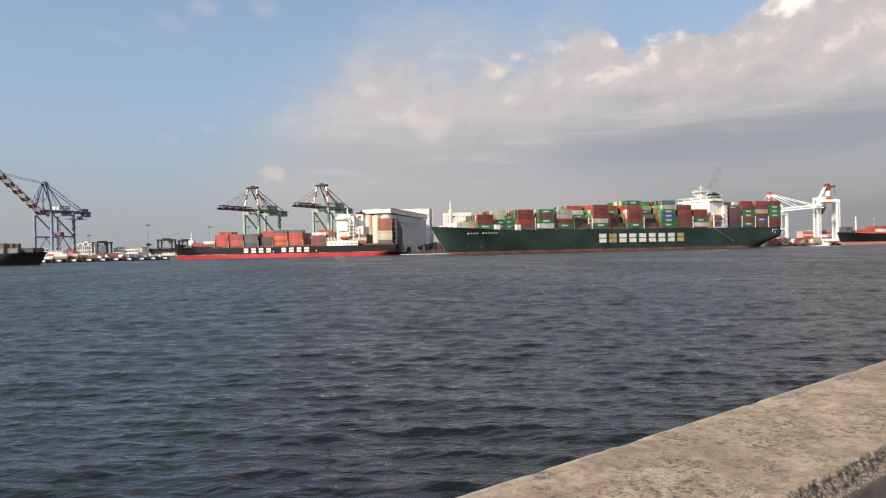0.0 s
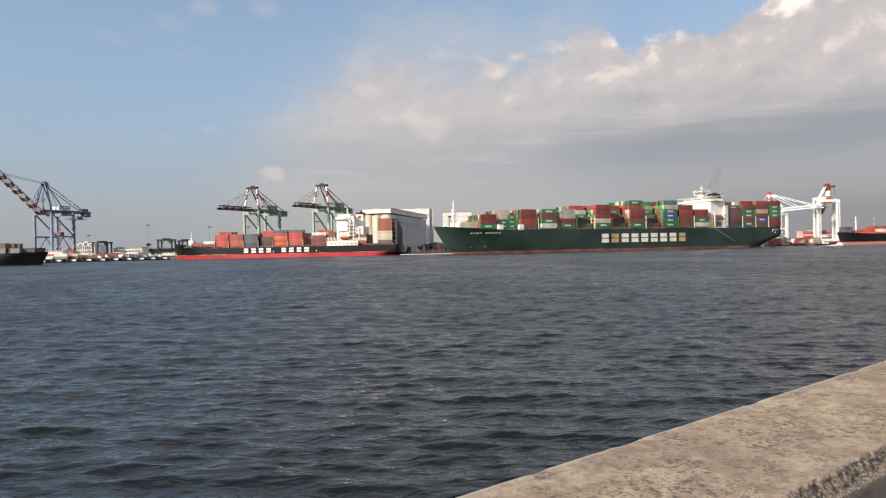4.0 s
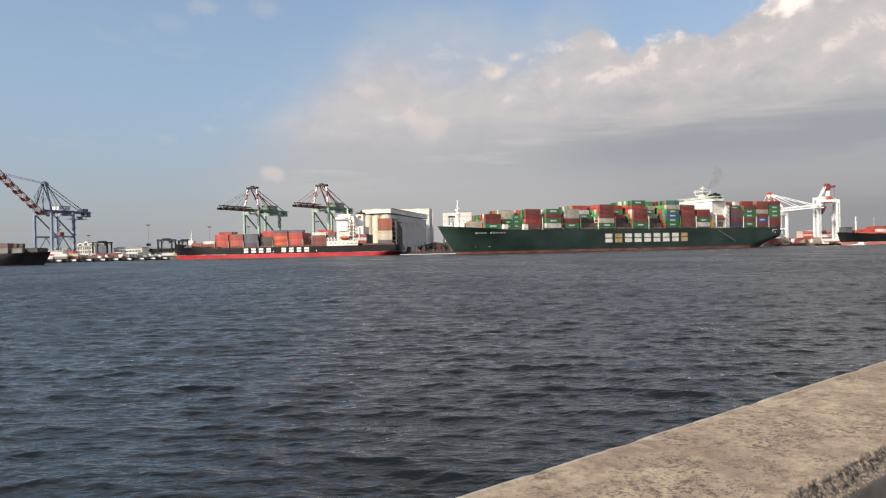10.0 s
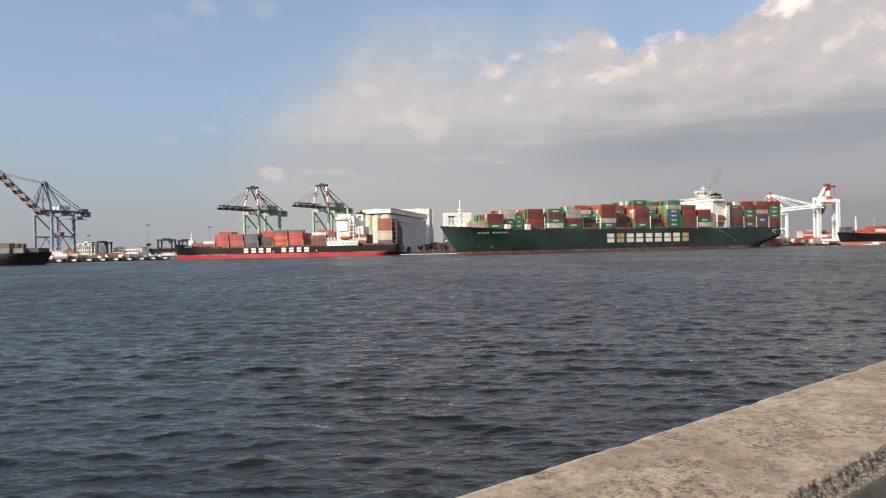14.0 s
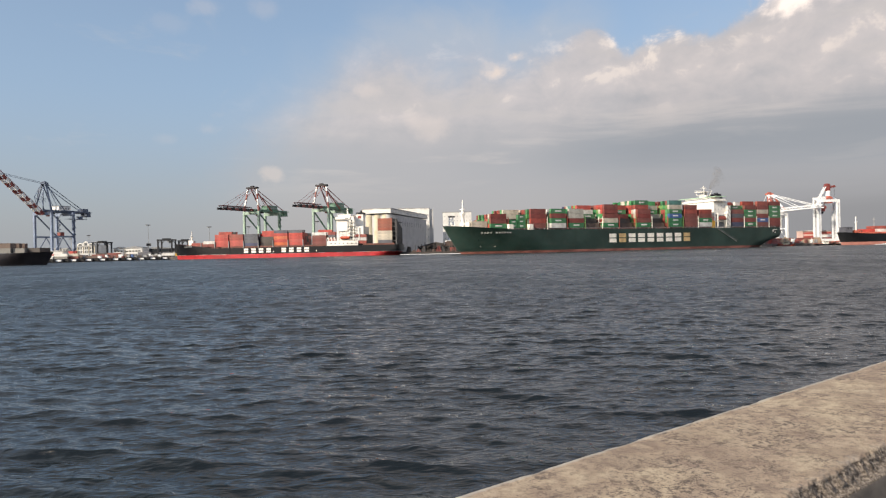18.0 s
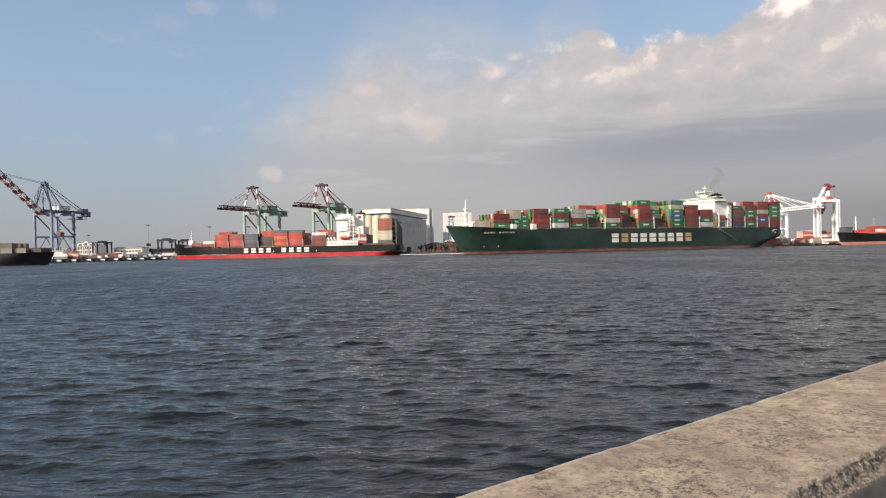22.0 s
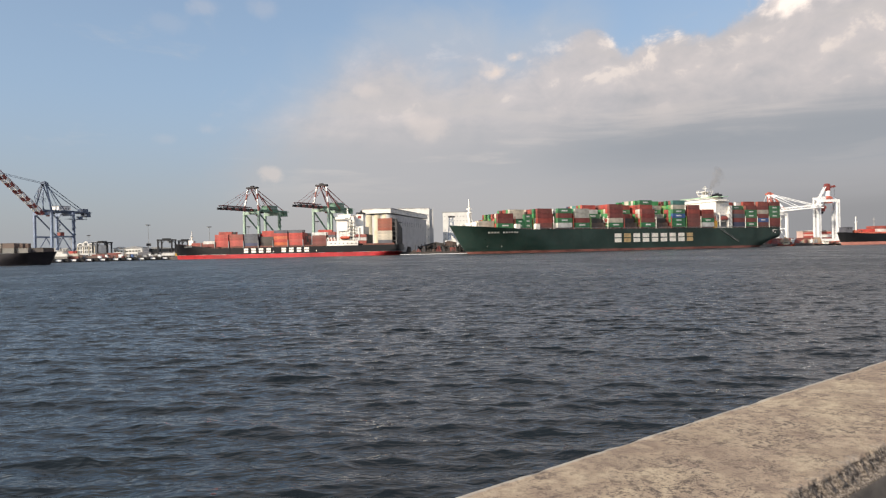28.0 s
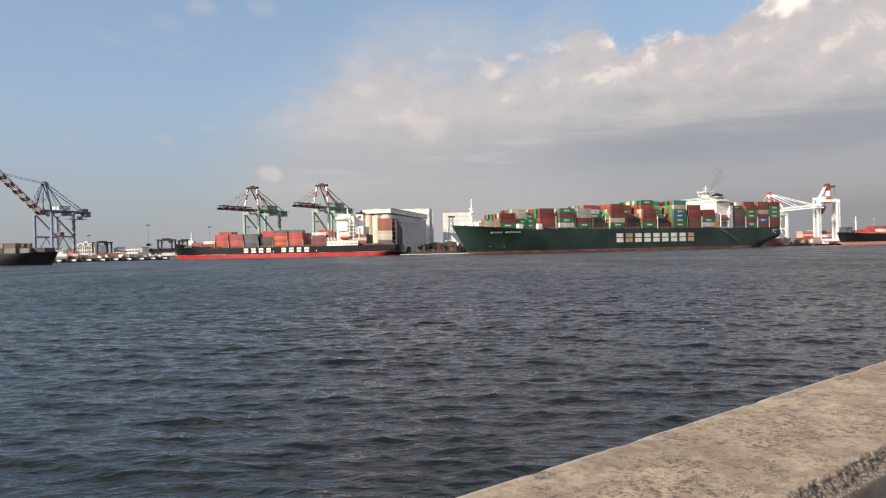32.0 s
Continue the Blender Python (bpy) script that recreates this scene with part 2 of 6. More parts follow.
    # a whiter cloud stands behind the bank
    behind = t.math("MULTIPLY", t.ramp(t.math("MULTIPLY_ADD", puff, 0.10, z), 0.276, 0.304), t.ramp(t.math("MULTIPLY_ADD", puff, 0.26, x), 0.365, 0.430))
    behind = t.math("MULTIPLY", behind, t.ramp(t.math("MULTIPLY_ADD", soft, 0.2, x), 0.46, 0.53, 1.0, 0.15))
    behind = t.math("MULTIPLY", behind, t.ramp(z, 0.335, 0.40, 1.0, 0.0))
    col = t.mix(behind, col, t.mix(t.ramp(relief, -0.12, 0.10), (0.60, 0.55, 0.545), (0.90, 0.80, 0.75)))
    bank = t.math("MAXIMUM", bank, t.math("MULTIPLY", behind, 0.95))
    low = t.ramp(t.math("MULTIPLY_ADD", streak, 0.03, z), 0.03, 0.115, 1.0, 0.0)
    col = t.mix(t.math("MULTIPLY", low, 0.9), col, t.mix(t.ramp(x, 0.10, 0.42), (0.325, 0.326, 0.346), (0.212, 0.219, 0.238)))
    body = t.mix(t.ramp(z, 0.02, 0.24), (0.268, 0.294, 0.340), (0.246, 0.340, 0.480))
    # unseen upper sky: added tones, chosen for the water's reflections
    body = t.mix(t.ramp(z, 0.34, 0.46), body, t.mix(t.ramp(x, -0.55, -0.10), (0.370, 0.425, 0.500), (0.525, 0.512, 0.538)))
    body = t.mix(t.ramp(z, 0.58, 0.86), body, (0.255, 0.300, 0.375))
    body = t.mix(t.ramp(bank, 0.0, 0.65), body, col)
    body = t.mix(t.math("MULTIPLY", thin, t.ramp(bank, 0, 0.5, 1, 0)), body, (0.43, 0.435, 0.455))
    squat = placed((1, 1, 1.8))
    for spot, r, a in (((-0.229, 0.967, 0.112), 0.022, 0.34), ((-0.308, 0.936, 0.171), 0.024, 0.14), ((-0.359, 0.920, 0.156), 0.020, 0.10), ((-0.296, 0.899, 0.322), 0.030, 0.24), ((-0.225, 0.917, 0.325), 0.034, 0.20),
                       ((-0.340, 0.89, 0.300), 0.030, 0.12), ((0.108, 0.958, 0.265), 0.024, 0.8), ((0.082, 0.966, 0.246), 0.030, 0.8), ((-0.10, 0.968, 0.225), 0.030, 0.3), ((-0.01, 0.985, 0.175), 0.040, 0.3)):
        n = t.n.new("ShaderNodeVectorMath")
        n.operation = "DISTANCE"
        t.l.new(squat, n.inputs[0])
        n.inputs[1].default_value = (spot[0], spot[1], 1.8 * spot[2])
        blob = t.ramp(t.math("MULTIPLY_ADD", lump, -0.10, n.outputs["Value"]), 0.2 * r, r, a, 0.0)
        body = t.mix(t.math("MULTIPLY", blob, 1.3, clamp=True), body, (0.60, 0.53, 0.50))
        thin = t.math("MAXIMUM", thin, blob)
    keep = t.math("SUBTRACT", 1.0, t.math("MULTIPLY", bank, 0.98))
    keep = t.math("MULTIPLY", keep, t.math("SUBTRACT", 1.0, haze))
    keep = t.math("MULTIPLY", keep, t.math("SUBTRACT", 1.0, thin))
    em, tr, mx = t.n.new("ShaderNodeEmission"), t.n.new("ShaderNodeBsdfTransparent"), t.n.new("ShaderNodeMixShader")
    t.l.new(body, em.inputs[0])
    t.set(mx.inputs[0], keep)
    t.l.new(em.outputs[0], mx.inputs[1])
    t.l.new(tr.outputs[0], mx.inputs[2])
    t.l.new(mx.outputs[0], t.out.inputs[0])
    t.mat.cycles.emission_sampling = "NONE"
    return t.mat


def cloud_dome():
    s, n, m, r = Shape(), 64, 20, 4700.0
    for j in range(m + 1):
        e = math.pi / 2 * (j / m) - 0.02
        s.v += [(r * math.cos(e) * math.cos(2 * math.pi * k / n), r * math.cos(e) * math.sin(2 * math.pi * k / n), r * math.sin(e)) for k in range(n)]
    s.f = [(j * n + k, j * n + (k + 1) % n, (j + 1) * n + (k + 1) % n, (j + 1) * n + k) for j in range(m) for k in range(n)]
    s.m = [0] * len(s.f)
    ob = part("sky_backdrop", s, cloud_material(), smooth=True)
    return tagged(ob, "grey and white cumulus bank drifting over hazy blue sky", "sky", kind="structure")


CLOUDS = cloud_dome()


# ------------------------------------------------------------ water
def water_material():
    """Dark water: ripples finer than the sheet as relief, and those lost between its coarser far points as roughness."""
    t = Tree("harbour_water")
    gust = t.noise(t.coords(), 0.03, 3, 0.5)
    patch = t.noise(t.coords((1.0, 0.5, 1)), 0.05, 4, 0.6, 0.4)
    chop = t.noise(t.coords((0.8, 0.45, 1)), 1.0, 5, 0.65, 0.3)
    lost = t.n.new("ShaderNodeAttribute")
    lost.attribute_name = "lost_ripple"
    # wavelets with sharp crests, broken up by a finer ruffle
    def crest(stretch, scale, detail):
        return t.math("ABSOLUTE", t.math("SUBTRACT", t.noise(t.coords(stretch), scale, detail, 0.5, 0.2), 0.5))

    a = t.math("MULTIPLY_ADD", crest((0.42, 1.05, 1), 2.6, 2), -1.0, 0.5)
    c = t.math("MULTIPLY_ADD", crest((0.55, 1.25, 1), 5.2, 2), -1.0, 0.5)
    b = t.noise(t.coords((0.6, 1.1, 1)), 14.0, 3, 0.55, 0.2)
    n = t.bump(b, 0.6, 0.006, t.bump(c, 1.0, 0.034, t.bump(a, 1.0, 0.066)))
    t.set(t.bsdf.inputs["Normal"], n)
    t.set(t.bsdf.inputs["Base Color"], t.mix(t.ramp(gust, 0.3, 0.7), (0.0042, 0.0072, 0.0098), (0.0058, 0.0092, 0.0122)))
    t.set(t.bsdf.inputs["Roughness"], t.math("MULTIPLY_ADD", t.math("MULTIPLY", lost.outputs["Fac"], t.ramp(patch, 0.35, 0.65, 0.8, 1.2)), t.ramp(chop, 0.34, 0.66, 0.55, 1.45, False), t.ramp(gust, 0.3, 0.7, 0.02, 0.05)))
    t.bsdf.inputs["IOR"].default_value = 1.34
    return t.mat


def water_sheet():
    """Rows from behind the eye to the horizon, ever wider apart; columns spread like a fan."""
    ys = list(np.arange(-11.5, 13, 0.062))
    while ys[-1] < 4650:
        ys.append(ys[-1] + min(110.0, 0.062 + 0.0038 * (ys[-1] - 12.9) + 0.02 * max(0.0, ys[-1] - 170)))
    ys = np.array([-300.0, -160, -80, -40, -22, -15, -12.5] + ys)
    fan = np.linspace(-0.80, 0.86, 1150)
    fan = np.concatenate([[-2.5, -1.6, -1.2, -1.0], fan, [1.15, 1.35, 1.8, 2.6]])
    T, Y = np.meshgrid(fan, ys)
    reach = 24.0 + np.maximum(Y, 0) + np.where(Y < -12, 200.0, 0)
    X = T * reach - 1.5
    S = np.maximum(np.gradient(fan)[None, :] * reach, np.gradient(ys)[:, None])
    X0, Y0, Z, slope, full, rng = X.copy(), Y.copy(), np.zeros_like(X), np.zeros_like(X), 0.0, np.random.RandomState(4)
    for k in range(80):
        lam = 0.22 * (2.4 / 0.22) ** ((k + rng.rand()) / 80)
        ang = math.radians(-93 + rng.normal() * 16 if k % 4 else -104 + rng.normal() * 34)
        steep = 0.038 * min(1.0, (lam / 0.80) ** -1.1) * (0.6 + 0.8 * rng.rand())
        if k % 10 == 3:
            lam, steep, ang = 2.2 + 2.4 * rng.rand() ** 1.5, 0.016, math.radians(-95 + rng.normal() * 30)
        kk = 2 * math.pi / lam
        amp = steep / kk
        ph = kk * (X0 * math.cos(ang) + Y0 * math.sin(ang)) + rng.rand() * 6.28
        keep = np.clip((lam / S - 1.9) / 1.6, 0, 1)
        Z += amp * (np.sin(ph) - 0.2 * np.cos(2 * ph)) * keep
        draw = 0.85 * amp * np.cos(ph) * keep
        X, Y = X + draw * math.cos(ang), Y + draw * math.sin(ang)
        slope += 0.5 * (steep * keep) ** 2
        full += 0.5 * steep ** 2
    ny, nx = X.shape
    me = bpy.data.meshes.new("water")
    me.vertices.add(nx * ny)
    me.vertices.foreach_set("co", np.stack([X, Y, Z], -1).astype(np.float32).ravel())
    i = np.arange(nx * ny).reshape(ny, nx)
    q = np.stack([i[:-1, :-1], i[:-1, 1:], i[1:, 1:], i[1:, :-1]], -1).reshape(-1, 4)
    me.loops.add(q.size)
    me.loops.foreach_set("vertex_index", q.ravel())
    me.polygons.add(len(q))
    me.polygons.foreach_set("loop_start", np.arange(0, q.size, 4))
    lost = me.attributes.new("lost_ripple", "FLOAT", "POINT")
    lost.data.foreach_set("value", (np.maximum(0, 0.86 * np.sqrt(np.sqrt(2 * np.maximum(0, full - slope))) - 0.15)).astype(np.float32).ravel())
    me.materials.append(water_material())
    me.update(calc_edges=True)
    me.shade_smooth()
    ob = new("water", me)
    return tagged(ob, "dark grey-blue choppy harbour water with short ripples", "water", kind="structure")


WATER = water_sheet()


# ------------------------------------------------------------ the near sea wall
def wall_concrete():
    t = Tree("weathered_wall_concrete")
    v = t.coords()
    broad, mid = t.noise(v, 1.4, 4, 0.6), t.noise(v, 6, 7, 0.68, 0.4)
    spots, grit, flecks = t.noise(v, 20, 8, 0.80), t.noise(v, 120, 3, 0.7), t.noise(v, 62, 5, 0.74)
    cloudy = t.noise(v, 3.1, 4, 0.62, 0.5)
    col = t.mix(t.ramp(broad, 0.3, 0.7), (0.345, 0.258, 0.194), (0.480, 0.385, 0.272))
    col = t.mix(t.ramp(mid, 0.47, 0.64, 0, 0.55), col, (0.185, 0.130, 0.105))
    col = t.mix(t.ramp(mid, 0.52, 0.34, 0, 0.60), col, (0.50, 0.41, 0.295))
    dirty = t.ramp(cloudy, 0.40, 0.60, 0.42, 1.0)
    col = t.mix(t.math("MULTIPLY", t.ramp(spots, 0.49, 0.57), dirty), col, (0.105, 0.078, 0.064))
    col = t.mix(t.math("MULTIPLY", t.ramp(flecks, 0.54, 0.62), dirty), col, (0.060, 0.046, 0.042))
    col = t.mix(t.ramp(grit, 0.52, 0.70, 0, 0.5), col, (0.47, 0.400, 0.31))
    stain = t.ramp(t.noise(v, 2.6, 3, 0.6, 0.3), 0.46, 0.62, 0.0, 0.45)
    col = t.mix(stain, col, (0.200, 0.145, 0.112))
    # broken, dirty concrete where the landward arris has gone
    side = t.n.new("ShaderNodeSeparateXYZ")
    t.l.new(v, side.inputs[0])
    drop = t.math("MULTIPLY_ADD", t.math("SUBTRACT", flecks, 0.5), 0.005, side.outputs[2])
    broken = t.math("MULTIPLY", t.ramp(drop, 1.990, 1.984), t.ramp(side.outputs[1], 0.5, 0.6))
    dirt = t.mix(t.ramp(t.math("MULTIPLY_ADD", grit, 0.35, t.math("MULTIPLY", flecks, 0.65)), 0.42, 0.60), (0.080, 0.062, 0.048), (0.36, 0.305, 0.250))
    worn = t.ramp(t.math("MULTIPLY_ADD", t.math("SUBTRACT", mid, 0.5), 0.06, side.outputs[1]), 0.018, 0.045, 0.85, 0.0)
    col = t.mix(worn, col, (0.45, 0.41, 0.36))
    rim = t.math("MULTIPLY", t.ramp(t.math("MULTIPLY_ADD", t.math("SUBTRACT", spots, 0.5), 0.16, side.outputs[1]), 0.815, 0.850), t.ramp(cloudy, 0.42, 0.60))
    col = t.mix(t.math("MULTIPLY", rim, 0.55), col, (0.50, 0.45, 0.39))
    col = t.mix(broken, col, dirt)
    # landward face: its shade is painted in as a darker concrete colour
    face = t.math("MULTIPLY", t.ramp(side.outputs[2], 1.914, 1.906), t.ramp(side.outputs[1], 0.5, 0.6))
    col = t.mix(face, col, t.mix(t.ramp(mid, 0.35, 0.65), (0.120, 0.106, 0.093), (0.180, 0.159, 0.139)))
    t.set(t.bsdf.inputs["Base Color"], col)
    t.bsdf.inputs["Roughness"].default_value = 0.94
    h = t.math("ADD", t.math("MULTIPLY", spots, -0.9), t.math("ADD", t.math("MULTIPLY", grit, 0.35), t.math("MULTIPLY", flecks, -0.5)))
    t.set(t.bsdf.inputs["Normal"], t.bump(h, 0.9, 0.008))
    return t.mat


def sea_wall():
    """Local x runs along the wall, y across it from the seaward edge to the landward edge, z up from the water."""
    mat = wall_concrete()
    s = Shape()
    xs = np.concatenate([np.linspace(-14, -0.7, 30), np.linspace(-0.68, 6.5, 760), np.linspace(6.6, 60, 80)])
    # across: foot, seaward face, top, broken landward arris, landward face
    prof = [(-0.25, -3.0), (-0.02, 1.2), (0.0, 1.95), (0.004, 1.992), (0.014, 2.0)]
    flat = len(prof)
    prof += [(0.014 + 0.815 * k / 44, 2.0) for k in range(1, 45)]
    edge = len(prof)
    prof += [(0.838, 2.0), (0.846, 1.999), (0.853, 1.996), (0.858, 1.988), (0.862, 1.978), (0.866, 1.966), (0.869, 1.954), (0.872, 1.940), (0.876, 1.926), (0.880, 1.912), (0.884, 1.898),
             (0.888, 1.884), (0.893, 1.872), (0.899, 1.862), (0.908, 1.858), (0.919, 1.855), (0.928, 1.846), (0.931, 1.83), (0.932, 1.80), (0.94, 1.5), (0.94, 1.1)]
    prof = [(y, 2.0 - 0.55 * (2.0 - z) if y > 0.83 and z > 1.8 else z) for y, z in prof]
    m = len(prof)
    for x in xs:
        for j, (y, z) in enumerate(prof):
            p = Vector((x, y, z))
            if j < flat:
                w = noise.noise(p * 7) * 0.006 + noise.noise(p * 26) * 0.003 + min(0.0, noise.noise(p * 3.1) + 0.25) * -0.03
                s.v.append((x, y + w, z - 0.3 * abs(w)))
            elif j < edge:
                s.v.append((x, y, z + noise.noise(p * 1.1) * 0.006 + noise.noise(p * 8) * 0.0022 + noise.noise(p * 33) * 0.0014))
            elif j < m - 5:
                f = min(1.0, (j - edge) / 4)
                q = Vector((x, 0.016 * (j - edge), 0.3))
                w = noise.noise(q * 6) * 0.012 + noise.noise(q * 24) * 0.009 + noise.noise(q * 58) * 0.009 + noise.noise(q * 97) * 0.006
                w += noise.noise(Vector((x * 4, 0, 0))) * 0.014 + noise.noise(Vector((x * 15, 2, 0))) * 0.011 + noise.noise(Vector((x * 41, 5, 0))) * 0.007
                s.v.append((x, y + f * w, z + f * (noise.noise(q * 27 + Vector((3, 1, 0))) * 0.007 + noise.noise(q * 63) * 0.006)))
            else:
                s.v.append((x, y + noise.noise(p * 6) * 0.006, z))
    s.f = [(i * m + j, (i + 1) * m + j, (i + 1) * m + j + 1, i * m + j + 1) for i in range(len(xs) - 1) for j in range(m - 1)]
    s.m = [0] * len(s.f)
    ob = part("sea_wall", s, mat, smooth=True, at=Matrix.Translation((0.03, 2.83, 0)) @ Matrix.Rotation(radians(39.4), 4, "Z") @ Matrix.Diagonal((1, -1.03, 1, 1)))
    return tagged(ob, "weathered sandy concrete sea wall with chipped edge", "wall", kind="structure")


sea_wall()
walkway = Shape().box(-14, 60, -12, -0.9, -3, 1.15)
tagged(part("pavement", walkway, CONCRETE_PALE, at=Matrix.Translation((0.06, 2.80, 0)) @ Matrix.Rotation(radians(39.3), 4, "Z")),
       "plain concrete walkway behind the sea wall", "pavement", kind="structure")

# ------------------------------------------------------------ the far shore
EDGE = [(-2800, 935), (-500, 668), (-372, 518), (-304, 520), (-252, 637), (-30, 613), (6, 700), (292, 700), (300, 634), (2800, 600)]
ground = Shape().prism(EDGE + [(4200, 2200), (0, 4650), (-4200, 2200)], -4, 2.4, 2)
tagged(part("ground", ground, QUAY_PAVING), "flat concrete port land reaching to the horizon", "ground", kind="structure")


# ------------------------------------------------------------ ships
def hull_shape(L, B, deck, stern_up, stem_rake, z0, z1, run, entry, steps=48, rows=7):
    """The skin between heights z0 and z1 (z1 None: up to the deck line). Local x runs from the stern to the bow."""
    s, wl = Shape(), L - stem_rake
    hb = deck(L)

    def line(x, z):
        f = max(0.0, z) / hb
        stem = wl + stem_rake * f ** 0.8
        aft = stern_up[0] * max(0.0, 1 - max(z, 0) / stern_up[1]) ** 0.8
        en, rn = entry * (1.25 - 0.72 * f), run * max(0.12, 1 - max(z, 0) / (stern_up[1] * 1.6))
        b = B / 2
        if x > stem - en:
            b *= max(0.0, 1 - ((x - stem + en) / en) ** 2.1)
        if x < aft + rn:
            q = (aft + rn - x) / rn
            b *= max(0.0, 1 - (0.9 if z < stern_up[1] * 0.9 else 0.25) * q ** 2.2)
        return b

    for i in range(steps + 1):
        for side in (1, -1):
            for j in range(rows + 1):
                f = j / rows
                u = 0.5 - 0.5 * math.cos(math.pi * i / steps)
                zt = z1
                x = u * L
                for _ in range(3):
                    top = deck(x) if z1 is None else z1
                    z = z0 + (top - z0) * f
                    g = max(0.0, z) / hb
                    stem = wl + stem_rake * g ** 0.8
                    aft = stern_up[0] * max(0.0, 1 - max(z, 0) / stern_up[1]) ** 0.8
                    x = aft + (stem - aft) * u
                s.v.append((x, side * line(x, z), z))
    m = rows + 1
    for i in range(steps):
        for k in (0, 1):
            for j in range(rows):
                a = (i * 2 + k) * m + j
                c = ((i + 1) * 2 + k) * m + j
                s.f.append((a, c, c + 1, a + 1))
    s.f += [(j, j + 1, m + j + 1, m + j) for j in range(rows)]
    e = steps * 2 * m
    s.f += [(e + j, e + j + 1, e + m + j + 1, e + m + j) for j in range(rows)]
    s.m = [0] * len(s.f)
    return s, line


def deck_plate(L, line, deck, drop, steps=40):
    s = Shape()
    for i in range(steps + 1):
        x = 0.3 + (L - 1.5) * i / steps
        z = deck(x) - drop
        b = max(0.02, line(x, z) * 0.985)
        s.v += [(x, b, z), (x, -b, z)]
    s.f = [(2 * i, 2 * i + 1, 2 * i + 3, 2 * i + 2) for i in range(steps)]
    s.m = [0] * len(s.f)
    return s


MARKS = dict(green="white", leaf="white", blue="white")
BOXES = {}


def box_mesh(colour, length=12.19, h=2.56):
    """A freight container: corner posts and rails round set-back panels, door bars at one end, a plain mark on its long sides."""
    key = (colour, length, h)
    if key not in BOXES:
        s, l, w = Shape(), length, 2.44
        s.box(0.05, l - 0.05, -w / 2 + 0.07, w / 2 - 0.07, 0.05, h - 0.05)
        for y in (-w / 2, w / 2 - 0.1):
            for z in (0, h - 0.16):
                s.box(0, l, y, y + 0.1, z, z + 0.16)
            for x in (0, l - 0.18):
                s.box(x, x + 0.18, y, y + 0.1, 0.16, h - 0.16)
        if colour in MARKS:
            for y in (-w / 2 + 0.05, w / 2 - 0.09):
                s.box(l * 0.30, l * 0.72, y, y + 0.04, h * 0.38, h * 0.68, 1)
        BOXES[key] = s.mesh("container", [BOX[colour], BOX[MARKS.get(colour, "white")]])
    return BOXES[key]


def load(ship, x, y, z, tiers, length=12.19, loose=None, high=2.6):
    """A stack of containers; with loose given, its pieces go into that joined shape."""
    for k, colour in enumerate(tiers):
        at = Matrix.Translation((x, y, z + high * k))
        if loose is not None:
            loose.setdefault(colour, Shape()).box(x, x + length, y - 1.2, y + 1.2, z + high * k, z + high * k + high - 0.04)
        else:
            part("container", box_mesh(colour, length, high - 0.04), None, ship, at=at)


def mark_blocks(ship, line, x_first, step, w, z0, z1, mats, side=1, name="name_mark", bars=((0.0, 0.45), (0.55, 1.0))):
    """A row of plain painted marks that follow the skin: for each, bars between shares of its height."""
    for k, m in enumerate(mats):
        if m is None:
            continue
        x, s = x_first - k * step, Shape()
        for lo, hi in bars:
            n, za, zb = len(s.v), z0 + (z1 - z0) * lo, z0 + (z1 - z0) * hi
            c = [(x - i * w / 6, line(x - i * w / 6, z)) for z in (za, zb) for i in range(7)]
            for out in (0.02, 0.10):
                s.v += [(p[0], side * (p[1] + out), z) for p, z in zip(c, [za] * 7 + [zb] * 7)]
            f = [(0, 7, 21, 14), (6, 13, 27, 20)]
            for i in range(6):
                f += [(14 + i, 15 + i, 22 + i, 21 + i), (i, i + 1, i + 15, i + 14), (7 + i, 8 + i, 22 + i, 21 + i)]
            s.f += [tuple(n + j for j in q) for q in f]
        s.m = [0] * len(s.f)
        part(name, s, m, ship)


def lashing_bridge(ship, x, w, z0, z1, mat):
    s = Shape()
    n = 8
    for k in range(n + 1):
        y = -w / 2 + w * k / n
        s.box(x - 0.15, x + 0.15, y - 0.25, y + 0.25, z0, z1)
    for z in np.arange(z0 + 2.4, z1 + 0.1, 2.6):
        s.box(x - 0.35, x + 0.35, -w / 2, w / 2, z, z + 0.2)
    part("lashing_bridge", s, mat, ship)


